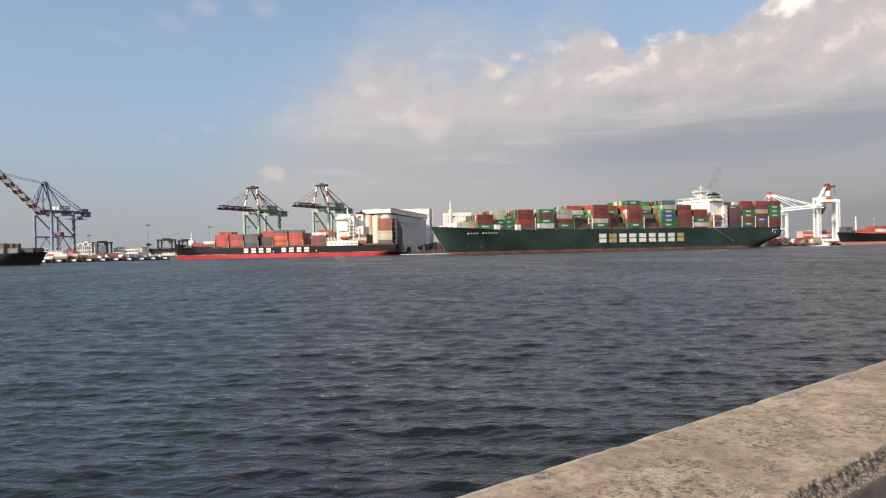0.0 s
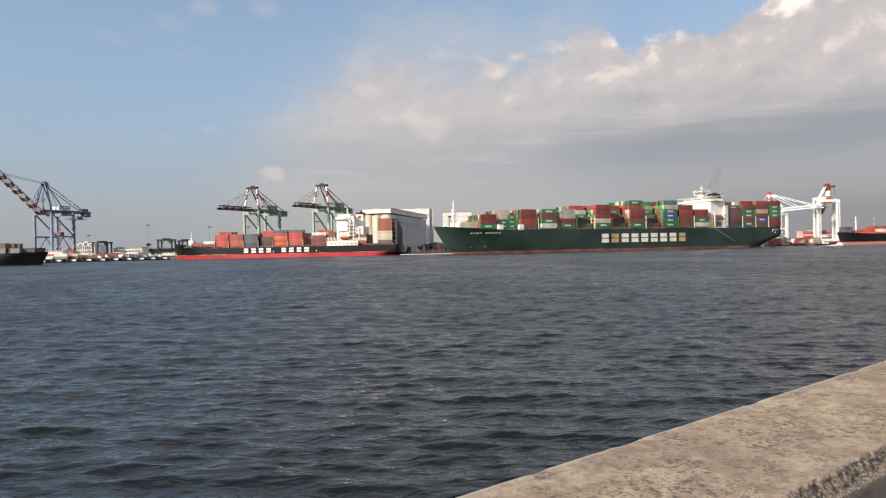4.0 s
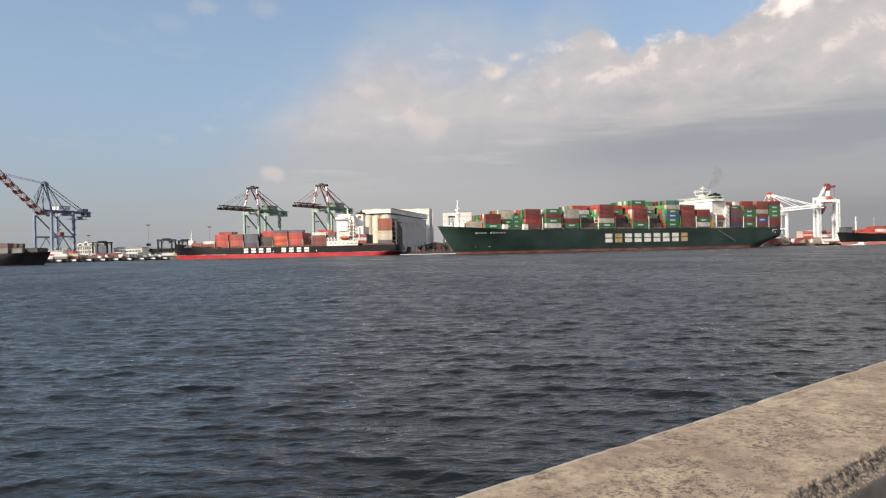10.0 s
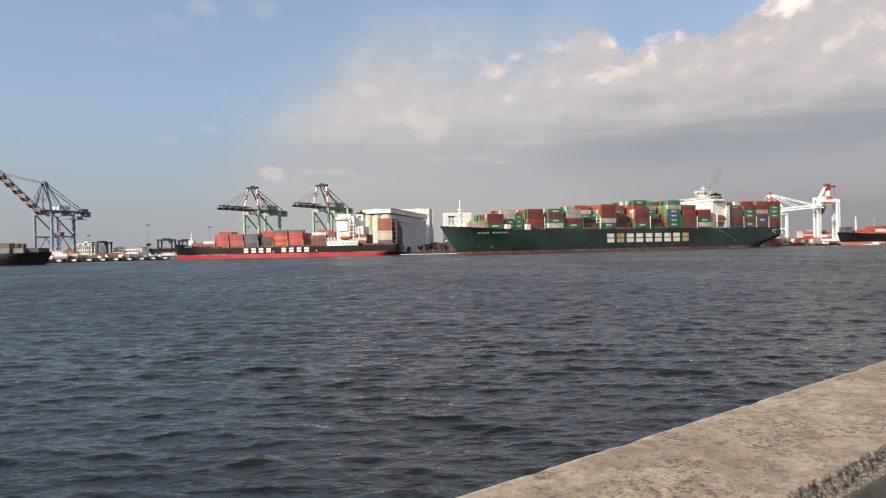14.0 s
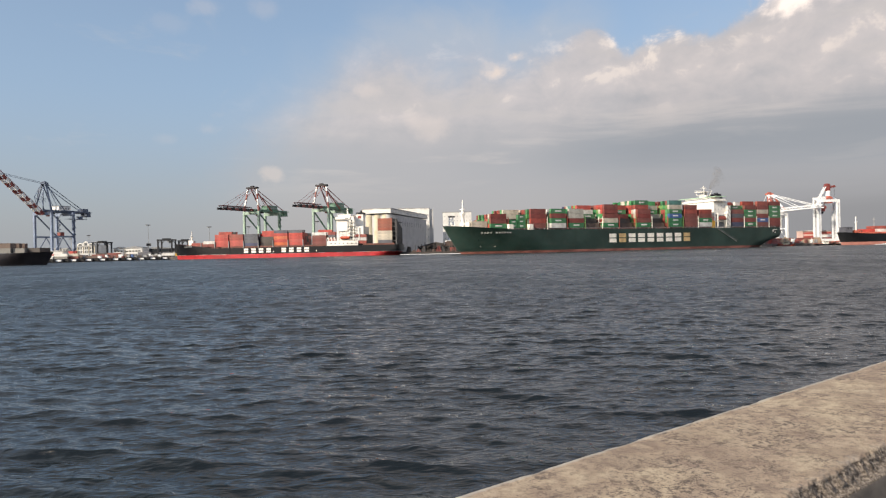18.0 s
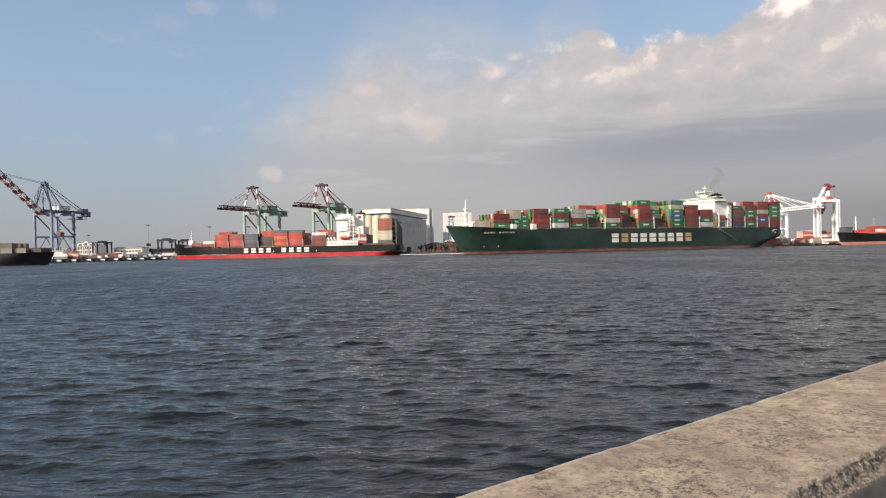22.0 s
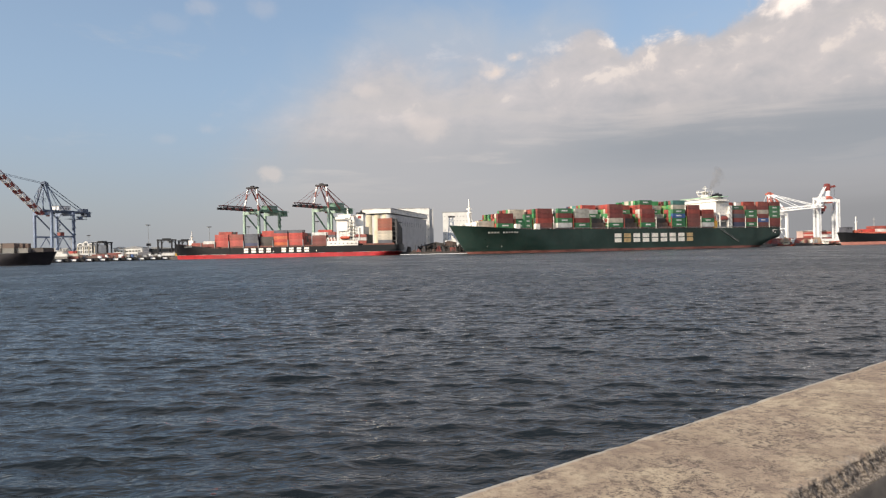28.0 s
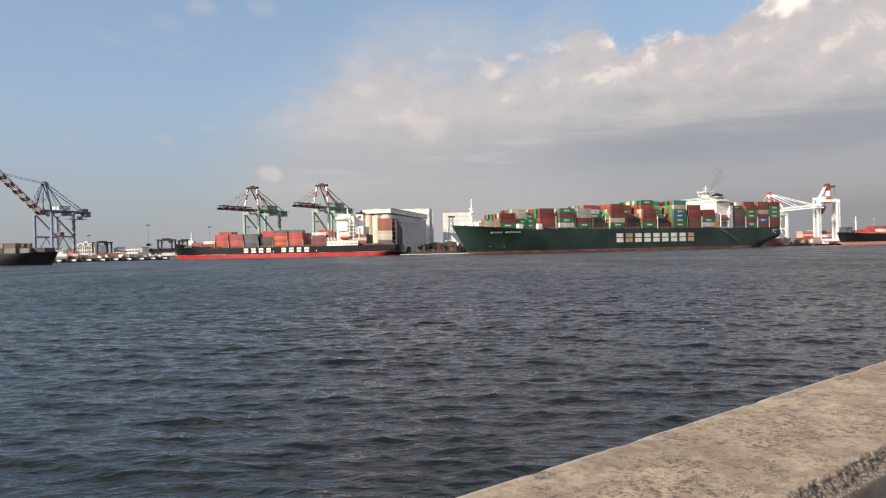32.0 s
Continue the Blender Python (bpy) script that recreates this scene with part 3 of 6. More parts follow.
def green_ship():
    L, B = 301.7, 40.0
    ship = thing("container_ship", pose(274.7, 592.9, 0, 0, 0, 200), "large dark green container ship stacked with mixed containers, swinging", "ship")
    deck = lambda x: 16.2 + (3.6 * max(0.0, (x - 245) / 55) ** 1.3)
    sh = dict(stern_up=(9, 7.0), stem_rake=14.2, run=34, entry=62)
    skin, line = hull_shape(L, B, deck, z0=1.7, z1=None, **sh)
    part("hull", skin, HULL_GREEN, ship, smooth=True)
    boot, _ = hull_shape(L, B, deck, z0=-3.0, z1=1.7, rows=3, **sh)
    part("boot_topping", boot, BOOT_RUST, ship, "rust red bottom paint", smooth=True)
    part("deck", deck_plate(L, line, deck, 0.4), DECK_RED, ship)
    mark_blocks(ship, line, 176.6, 8.75, 6.2, 6.2, 12.7, [CREAM, OCHRE, CREAM, CREAM, CREAM, CREAM, CREAM, CREAM, OCHRE])
    mark_blocks(ship, line, 279.0, 1.9, 1.3, 13.9, 14.9, [PALE_MARK] * 4 + [None] + [PALE_MARK] * 6, name="bow_mark", bars=((0, 1),))
    mark_blocks(ship, line, 277.0, 9.0, 0.6, 4.7, 5.3, [PALE_MARK, PALE_MARK], name="thruster_mark", bars=((0, 1),))
    # rail along the deck edge
    rail = Shape()
    for x in np.arange(8, 262, 4.0):
        rail.box(x - 0.08, x + 0.08, 19.6, 19.75, 16.0, 17.2)
    rail.box(8, 262, 19.6, 19.72, 17.15, 17.3)
    rail.box(8, 262, 19.6, 19.72, 16.6, 16.7)
    part("railing", rail, STEEL, ship)
    gang = Shape().beam((72, 20.4, 15.5), (52, 20.4, 5.0), 0.7, 0.25).beam((72, 20.8, 16.4), (52, 20.8, 5.9), 0.12)
    part("gangway", gang, STEEL, ship)
    # deck cargo, from the bridge forward; outer port stack first, then the rows behind it
    rng = random.Random(11)
    near = [
        ("white", "green", "brown", "red"),
        ("brown", "brown", "brown", "red", "brown"),
        ("green", "green", "blue", "green", "cream", "teal"),
        (),
        ("green", "brown", "brown", "brown"),
        (),
        ("green", "cream", "brown", "brown", "brown"),
        (),
        ("green", "brown", "grey", "grey"),
        ("white", "green", "brown", "green"),
        ("brown", "red", "brown", "brown"),
        (),
        ("green", "brown", "brown"),
    ]
    tops = [4, 4, 6, 6, 6, 5, 5, 5, 4, 4, 4, 4, 3]
    bag = ["brown"] * 6 + ["red"] * 6 + ["vermilion", "orange"] + ["green"] * 4 + ["brown", "brown", "leaf", "leaf", "lime", "cream", "cream", "white", "grey", "teal", "navy"]
    bright = ["leaf"] * 5 + ["lime"] * 2 + ["cream"] * 3 + ["white"] + ["red"] * 4 + ["vermilion"] * 2 + ["brown"] * 3 + ["green"] * 2
    joined = {}
    for b, stack in enumerate(near):
        x = 76.5 + 15.2 * b
        rows = 15 if x < 215 else (13 if x < 240 else 11)
        half = (rows - 1) / 2 * 2.52
        for r in range(rows):
            y = half - 2.52 * r
            if r == 0 and stack:
                load(ship, x, y, 17.4, stack, high=3.4)
            elif r == 0 and b == 11:
                load(ship, x, y, 17.4, ("green", "green", "green"), 6.06, high=3.2)
                load(ship, x + 6.4, y, 17.4, ("green", "green"), 6.06, high=3.0)
            elif r < 4 and not stack:
                load(ship, x, y, 17.4, ((), ("umber",), ("umber", "dark"), ("umber", "brown", ("leaf", "cream", "red", "green")[b // 2 % 4]))[r], high=3.4)
            else:
                n = tops[b] - (1 if rng.random() < 0.30 else 0) - (1 if r in (1, 2) and rng.random() < 0.4 else 0)
                tiers = [rng.choice(bag if r > 7 else bright) for _ in range(n)]
                if r < 5 or r == 8:
                    load(ship, x, y, 17.4, tiers, high=3.4)
                else:
                    load(ship, x, y, 17.4, tiers, loose=joined, high=3.4)
        lashing_bridge(ship, x - 1.4, rows * 2.5, 16.0, 25.5, (BOX["red"], CREAM, BOX["lime"])[b % 3])
    aft = [("navy", "brown", "slate", "brown"), ("green", "brown", "green", "green", "brown"),
           ("brown", "blue", "brown", "cream", "brown", "red"), ("brown", "brown", "green", "green", "green", "brown")]
    for b, stack in enumerate(aft):
        x = 42.6 - 13.7 * b
        for r in range(15):
            y = 17.64 - 2.52 * r
            n = 6 - (rng.random() < 0.4)
            tiers = stack if r == 0 else [rng.choice(bag) for _ in range(n)]
            load(ship, x, y, 17.4, tiers, loose=None if r < 3 or r == 8 else joined, high=3.4)
        lashing_bridge(ship, x - 0.75, 37.5, 16.0, 25.5, CREAM)
    for colour, s in joined.items():
        tagged(part("stacked_cargo", s, BOX[colour], ship), kind="stuff")
    for b in range(13):
        part("hatch_cover", Shape().box(76 + 15.2 * b, 89 + 15.2 * b, -17.5 if b < 9 else -13, 17.5 if b < 9 else 13, 15.7, 17.38), DECK_RED, ship)
    for b in range(4):
        part("hatch_cover", Shape().box(42.4 - 13.7 * b, 55 - 13.7 * b, -18, 18, 15.7, 17.38), DECK_RED, ship)
    # accommodation block and bridge
    acc = Shape().box(58, 72.5, -17, 17, 15.8, 39.0).box(57, 60, 17, 19.2, 15.8, 34)
    block = part("accommodation_block", acc, WHITE, ship)
    br = Shape().box(62, 73.5, -20.4, 20.4, 37.6, 38.2).box(63, 73.3, -14, 14, 38.2, 41.2).box(62.5, 73.8, -20.4, 20.4, 41.2, 41.5)
    for y in (-20.2, 20.0):
        br.box(63, 73.3, y, y + 0.2, 38.2, 39.5)
    part("bridge_deck", br, WHITE, ship)
    part("bridge_windows", Shape().box(72.0, 73.42, -13.8, 13.8, 39.5, 40.3), PALE_PANE, block)
    trim = Shape().box(73.5, 73.9, -20.5, 20.5, 41.0, 41.6).box(62.4, 73.9, 20.3, 20.6, 41.0, 41.6)
    part("bridge_trim", trim, MINT, ship, "pale green bridge edge")
    for z in np.arange(18.5, 36, 2.9):
        for y in np.arange(-14, 15, 4.0):
            part("window", Shape().box(72.4, 72.54, y, y + 0.45, z + 0.9, z + 1.5), STEEL, block)
        for x in np.arange(60.5, 71, 3.4):
            part("window", Shape().box(x, x + 0.45, 16.9, 17.04, z + 0.9, z + 1.5), STEEL, block)
    for z in np.arange(18.6, 35, 2.9):
        part("gallery", Shape().box(57.5, 61, 17, 19.0, z, z + 0.2).box(57.5, 61, 18.9, 19.0, z + 0.9, z + 1.0), WHITE, block)
    boat = Shape().tube((62, 18.6, 23.6), (69, 18.6, 23.6), 1.25, 1.25, 10).tube((69, 18.6, 23.6), (70.2, 18.6, 23.9), 1.25, 0.4, 10).box(62.5, 68, 18.0, 19.2, 24.4, 25.6)
    part("lifeboat", boat, BOX["red"], ship, "dark red lifeboat in its davits")
    for x in (61.4, 70.6):
        part("davit", Shape().box(x - 0.3, x + 0.3, 17.0, 19.6, 17.0, 17.5).box(x - 0.3, x + 0.3, 19.0, 19.6, 17.5, 27.4).box(x - 0.3, x + 0.3, 17.0, 19.6, 27.4, 27.9), WHITE, ship)
    part("boat_deck", Shape().box(58, 72.4, 17.05, 19.4, 21.4, 21.7).box(58, 72.4, 19.3, 19.4, 22.4, 22.5), WHITE, ship)
    # flat panel on the wall; its grey paints the recess's shade
    part("recess_shade", Shape().box(61.8, 70.2, 16.96, 17.06, 17.0, 26.8), PALE_PANE, ship, "flat grey panel painted as the shaded recess behind the lifeboat")
    for k in range(5):
        part("outer_stair", Shape().beam((57.2, 19.2, 16.4 + 3.6 * k), (60.4, 19.2, 20.0 + 3.6 * k), 0.7, 0.25), STEEL, block)
    part("bulwark_box", Shape().box(73.2, 75.6, 15.6, 19.0, 16.0, 22.0), YELLOW, ship, "yellow deck store")
    fun = Shape().prism([(50, -4), (57, -5), (57, 5), (50, 4)], 38, 43.0, 2).box(50, 57.5, -8, 8, 15.8, 38)
    stack = part("funnel", fun, HULL_GREEN, ship)
    part("funnel_cap", Shape().prism([(50.6, -3.4), (56.6, -4.2), (56.6, 4.2), (50.6, 3.4)], 43.0, 44.8, 2).tube((53, -1.2, 44), (53, -1.2, 46), 0.7).tube((53, 1.2, 44), (53, 1.2, 46), 0.7), DARK, stack, "black funnel cap")
    mast = Shape().beam((66, 0, 46.6), (66, 0, 51.6), 0.4).box(65.2, 66.8, -2.6, 2.6, 49.2, 49.45).box(64.6, 67.4, -0.4, 0.4, 50.2, 50.45)
    part("radar_mast", mast, WHITE, ship)
    tower = part("signal_tower", Shape().box(64.6, 68.4, -2.6, 2.6, 41.4, 43.4).box(63.2, 70.0, -4.0, 4.0, 43.4, 43.7).box(65.0, 68.0, -1.8, 1.8, 43.7, 46.2).box(62.0, 71.0, -5.0, 5.0, 46.2, 46.6), WHITE, ship)
    part("tower_panel", Shape().box(64.8, 68.2, -2.2, 2.2, 44.2, 45.3), STEEL, tower)
    for y in (-4.8, 4.8):
        part("tower_rail", Shape().beam((62.2, y, 46.6), (62.2, y, 47.9), 0.16).beam((70.8, y, 46.6), (70.8, y, 47.9), 0.16).box(62.2, 70.8, y - 0.06, y + 0.06, 47.75, 47.95), WHITE, tower)
        part("tower_stay", Shape().beam((63.6, y * 0.8, 43.6), (62.6, y, 46.3), 0.3).beam((69.6, y * 0.8, 43.6), (70.4, y, 46.3), 0.3), WHITE, tower)
        part("navigation_light", Shape().tube((69.8, y * 0.8, 46.6), (69.8, y * 0.8, 47.6), 0.3, 0.25, 8), WHITE, tower)
    part("satellite_dome", Shape().tube((71, 6.6, 41.4), (71, 6.6, 42.6), 0.5, 1.0, 10).tube((71, 6.6, 42.6), (71, 6.6, 43.6), 1.0, 0.3, 10), WHITE, ship)
    for x, y in ((1.6, 18.75), (7.6, 19.65)):
        hole = part("mooring_opening", Shape().box(x, x + 4.2, y, y + 0.5, 11.6, 14.2), DARK, ship)
        part("rim", Shape().box(x - 0.3, x + 4.5, y + 0.46, y + 0.62, 14.1, 14.5).box(x + 3.9, x + 4.5, y + 0.46, y + 0.62, 12.4, 14.1).box(x + 1.2, x + 2.2, y + 0.46, y + 0.6, 11.6, 12.6), WHITE, hole)
    # forecastle
    part("breakwater", Shape().box(284.4, 285.2, -8.5, 8.5, 17, 22.0).box(284.0, 285.6, -8, 8, 17, 18.0), CREAM, ship)
    for y in (8.0, 5.4):
        load(ship, 271.6, y, 17.6, ("cream", "cream"), high=2.55)
    for x in (239.2, 255.2):
        part("deck_locker", Shape().box(x, x + 3.2, 13.8, 17.0, 15.9, 20.2), CREAM, ship)
    fm = Shape().tube((286, 0, 18), (286, 0, 31), 1.3, 0.9).tube((286, 0, 31), (286, 0, 38), 0.6, 0.35).box(285.3, 286.7, -3.6, 3.6, 28.3, 29.1).box(285.2, 286.8, -2.6, 2.6, 31.0, 31.8).box(284.9, 287.1, -1.2, 1.2, 26.0, 28.3).beam((282, -2, 18), (286, 0, 27), 0.4).beam((282, 2, 18), (286, 0, 27), 0.4).box(284.5, 287.5, -1.3, 1.3, 18, 21)
    part("foremast", fm, WHITE, ship)
    for x, y in ((288, 5), (288, -5), (293, 2.5), (293, -2.5)):
        part("winch", Shape().tube((x, y - 1.5, 19.6), (x, y + 1.5, 19.6), 0.9).box(x - 1, x + 1, y - 0.3, y + 0.3, 18.2, 19.6), CREAM, ship)
    part("anchor", Shape().box(278.2, 279.6, 9.2, 10.4, 9.5, 11.2).beam((278.9, 10.1, 11), (278.9, 9.8, 13), 0.5), DARK, ship)
    for y in (-15, -9, -3, 3, 9, 14.5):
        part("stern_opening", Shape().box(-0.05, 0.06, y - 1.6, y + 1.6, 13.2, 14.6), WHITE, ship)
    return ship


GREEN_SHIP = green_ship()


def feeder_ship():
    L, B = 206.0, 28.0
    ship = thing("container_ship", pose(-40.3, 598, 0, 0, 0, 173), "black and red feeder container ship moored along the quay", "ship")
    deck = lambda x: 9.0 + 4.8 * max(0.0, (x - 164) / 42) ** 0.8
    sh = dict(stern_up=(3, 3.5), stem_rake=2.5, run=20, entry=38)
    skin, line = hull_shape(L, B, deck, z0=3.6, z1=None, **sh)
    back = Matrix.Translation((-5, 0, 0))
    part("hull", skin, HULL_BLACK, ship, smooth=True, at=back)
    boot, _ = hull_shape(L, B, deck, z0=-3, z1=3.4, rows=4, **sh)
    part("boot_topping", boot, BOOT_RED, ship, "bright red bottom paint", smooth=True, at=back)
    part("deck", deck_plate(L, line, deck, 0.3), DECK_RED, ship, at=back)
    mark_blocks(ship, line, 130.8, 6.75, 3.9, 4.5, 8.3, [WHITE] * 4 + [None] + [WHITE] * 4)
    mark_blocks(ship, lambda x, z: line(x + 5, z), 186, 1.4, 1.0, 10.4, 11.3, [STEEL] * 6, name="bow_mark", bars=((0, 1),))
    rng = random.Random(5)
    stacks = [("red",), ("brown", "white"), ("vermilion",) * 4, ("vermilion",) * 2 + ("red",) * 2, ("navy", "slate", "slate", "slate"), (),
              ("orange", "vermilion", "orange", "vermilion", "slate"), ("vermilion",) * 4 + ("slate",), ("brown", "brown", "brown", "white")]
    xs = [170.6, 158.1] + [145.4 - 13.3 * k for k in range(6)] + [58.0]
    bag = ["vermilion"] * 3 + ["red"] * 3 + ["slate", "dark", "dark", "navy", "brown"]
    joined = {}
    for x, stack in zip(xs, stacks):
        n = 4 if x < 150 else 2
        rows = 10 if x < 150 else (7 if x < 160 else 4)
        for r in range(rows):
            y = (rows - 1) / 2 * 2.5 - 2.5 * r
            if r == 0:
                load(ship, x, y, 10.4 if x < 165 else 11.6, stack)
            elif r < 3:
                load(ship, x, y, 10.4 if x < 165 else 11.6, stack[: max(0, len(stack) - (r % 2))] if stack else ["dark"] * (n - 1))
            else:
                load(ship, x, y, 10.4 if x < 165 else 11.6, [rng.choice(bag) for _ in range((n if x < 165 else 1) + (x < 150 and rng.random() < 0.3))], loose=joined)
        for y in (12.6, -13.3):
            part("lashing_post", Shape().box(x - 0.9, x - 0.3, y, y + 0.7, 8.5, 15), STEEL, ship)
    for r in range(4):
        load(ship, 50.4, 10.5 - 2.5 * r, 13.25, ("red", "slate", "red"), 6.06)
    for x, stack in ((23, ("red", "white", "red")), (0.8, ("slate", "cream", "cream", "cream", "rust", "rust", "rust", "rust"))):
        for r in range(10):
            y = 11.25 - 2.5 * r
            # rows behind the outer stack: dark colour stands in for the shaded stern end
            load(ship, x, y, 10.4, stack if r < 1 else ["dark"] * len(stack), loose=None if r < 3 else joined)
    for colour, s in joined.items():
        tagged(part("stacked_cargo", s, BOX[colour], ship), kind="stuff")
    rack = Shape()
    for k in range(9):
        y = 12.2 - 3.05 * k
        rack.box(-3.4, -2.2, y - 0.9, y + 0.9, 8.6, 30.5 - 0.9 * k)
    for z in (12, 16, 20, 24, 28):
        rack.box(-3.3, 0.4, -12.4, 12.4, z, z + 0.5)
    part("lashing_rack", rack, RACK_STEEL, ship, "dark steel lashing rack at the stern")
    part("hatch_cover", Shape().box(30, 152, -12.4, 12.4, 8.6, 10.38).box(152, 171, -8, 8, 9, 10.38), DECK_RED, ship)
    part("hatch_cover", Shape().box(171.2, 184, -5.5, 5.5, 10, 11.58), DECK_RED, ship)
    part("hatch_cover", Shape().box(-1, 26, -12.4, 12.4, 8.6, 10.38), DECK_RED, ship)
    acc = Shape().box(33.5, 48.5, -13, 13, 8.7, 33.5).box(30, 57, -12, 13.4, 8.7, 13.2).box(34, 36, -10, 10, 8.7, 27).box(36.5, 49.2, -14, 14, 31, 33)
    block = part("accommodation_block", acc, WHITE, ship)
    part("bridge_windows", Shape().box(48.6, 49.32, -12.5, 12.5, 31.7, 32.4).box(38, 48, 13.9, 14.12, 31.7, 32.4), GLASS, block)
    for z in np.arange(12, 30, 2.9):
        for x in np.arange(38, 48, 3.4):
            part("window", Shape().box(x, x + 0.4, 12.9, 13.06, z, z + 0.5), PALE_PANE, block)
        part("gallery", Shape().box(34, 38.5, 13, 14.0, z - 1.2, z - 1.05).box(34, 38.5, 13.9, 14.0, z - 0.2, z - 0.1), WHITE, block)
        part("side_deck", Shape().box(31.6, 38.6, 13.02, 14.6, z - 1.1, z - 0.95).box(31.6, 38.6, 14.5, 14.6, z - 0.1, z + 0.02), WHITE, block)
        # flat dark panel: a recess's shade painted onto the wall
        part("recess_shade_panel", Shape().box(34.6, 36.6, 12.95, 13.05, z - 0.85, z + 1.2), HALL_PANE, block)
        part("ladder", Shape().beam((31.8, 14.2, z - 1.0), (34.4, 14.2, z + 1.9), 0.7, 0.2), WHITE, block)
    for k in range(7):
        part("port_opening", Shape().box(31.5 + 3.6 * k, 32.4 + 3.6 * k, 13.36, 13.46, 10.3, 11.2), HALL_PANE, block)
    part("bulwark_rail", Shape().box(30, 57, 13.3, 13.42, 14.2, 14.32).box(30, 57, 13.3, 13.42, 13.7, 13.78), WHITE, block)
    for x in (50.6, 53.4, 56.0):
        part("vent_cowl", Shape().tube((x, 11.6, 13.2), (x, 11.6, 15.2), 0.5, 0.5, 8).tube((x, 11.6, 15.2), (x + 0.9, 11.6, 15.9), 0.6, 0.75, 8), WHITE, ship)
    part("side_house", Shape().box(38.6, 46.6, 12.9, 14.2, 21.4, 30.6).box(36.0, 38.2, -9, 13.3, 27.0, 35.2), WHITE, block)
    part("monkey_island", Shape().box(37.5, 48.4, -9, 9, 33.02, 35.4).box(37.0, 49.0, -9.6, 9.6, 35.4, 35.6), WHITE, block)
    part("wheelhouse_wing", Shape().box(40, 48.8, 13.4, 16.4, 31.0, 31.3).box(40, 48.8, 16.3, 16.4, 31.3, 32.4), WHITE, block)
    for k in range(4):
        part("fire_pipe", Shape().tube((37.0 + 3.1 * k, 13.3, 13.4), (37.0 + 3.1 * k, 13.3, 21.0), 0.12, n=6), STEEL, block)
    part("provision_crane", Shape().tube((29, 12.6, 13.2), (29, 12.6, 24), 0.5, 0.4, 8).beam((29, 12.6, 23.4), (37, 14.6, 27.5), 0.5), WHITE, ship)
    flue = part("funnel", Shape().box(27.5, 33.5, -4, 4, 8.7, 37.0), WHITE, ship)
    part("funnel_mark", Shape().box(29, 32, 3.95, 4.08, 32.0, 34.2), BOX["red"], flue, "plain red funnel mark")
    part("funnel_house", Shape().box(25.5, 33, -9, 12, 14, 25), WHITE, ship)
    part("funnel_cap", Shape().box(27.3, 33.7, -4.2, 4.2, 35.6, 37.2).tube((30, 0, 37), (30, 0, 39), 0.8), DARK, flue)
    part("radar_mast", Shape().beam((42, 0, 33), (42, 0, 41), 0.8).box(41.5, 42.5, -3, 3, 37, 37.4).box(41.5, 42.5, -2, 2, 39.4, 39.7), WHITE, ship)
    part("lifeboat", Shape().tube((37, 14.4, 15.5), (44, 14.4, 15.5), 1.3, 1.3, 10).tube((44, 14.4, 15.5), (45.3, 14.4, 15.9), 1.3, 0.4, 10), ORANGE, ship, "orange lifeboat")
    part("foremast", Shape().tube((185, 0, 12.5), (185, 0, 20.5), 0.95, 0.6).tube((185, 0, 20.5), (185, 0, 24.5), 0.35, 0.25).box(184.4, 185.6, -2.0, 2.0, 18.6, 19.2).box(184.4, 185.6, -1.3, 1.3, 20.4, 20.8).box(182.6, 187, -2.4, 2.4, 12.4, 16.6), WHITE, ship)
    for x in (120, 104, 66):
        part("draught_mark", Shape().box(x, x + 0.7, 13.99, 14.06, 4.6, 5.6), WHITE, ship)
    return ship


feeder_ship()


def coaster(name, at, label, L, B, hull_mat, boot_mat, deck_z, bow_z, boot_z, cargo, house, box_length=12.19):
    ship = thing(name, at, label, "ship")
    deck = lambda x: deck_z + (bow_z - deck_z) * max(0.0, (x - L * 0.84) / (L * 0.16))
    sh = dict(stern_up=(5, 4.0), stem_rake=4, run=14, entry=26)
    skin, line = hull_shape(L, B, deck, z0=boot_z, z1=None, steps=36, rows=5, **sh)
    part("hull", skin, hull_mat, ship, smooth=True)
    boot, _ = hull_shape(L, B, deck, z0=-3, z1=boot_z, rows=3, steps=36, **sh)
    part("boot_topping", boot, boot_mat, ship, "red bottom paint", smooth=True)
    part("deck", deck_plate(L, line, deck, 0.3), DECK_RED, ship)
    for x, y, z, tiers in cargo:
        load(ship, x, y, z, tiers, box_length)
    for x0, x1, y0, y1, z0, z1, m in house:
        house_part = part("deckhouse", Shape().box(x0, x1, y0, y1, z0, z1).box(x0 - 0.3, x1 + 0.3, y0 - 0.3, y1 + 0.3, z1, z1 + 0.25), m, ship)
        for x in np.arange(x0 + 1, x1 - 1, 2.2):
            for y in (y0 - 0.06, y1 - 0.06):
                part("window", Shape().box(x, x + 0.8, y, y + 0.12, z1 - 1.6, z1 - 0.8), GLASS, house_part)
    return ship


def left_cargo():
    """Short containers along the deck, bow bays first."""
    out, L = [], 110
    for k, near in enumerate((("dark",), ("ash",), ("ash", "umber"), ("dark", "ash"), ("ash", "ash"), ("slate", "umber"), ("umber", "dark"), ("slate", "ash"), ("umber",), ("ash", "slate"), ("dark", "umber"), ("ash", "dark"))):
        half = 3.8 if k == 0 else (6.2 if k == 1 else 7.4)
        for r in range(int(half * 2 / 2.5) + 1):
            out.append((L - 10.5 - 6.5 * k, -half + 2.5 * r, 6.4, near if r < 2 else near[: 1 + (r + k) % 2]))
    return out


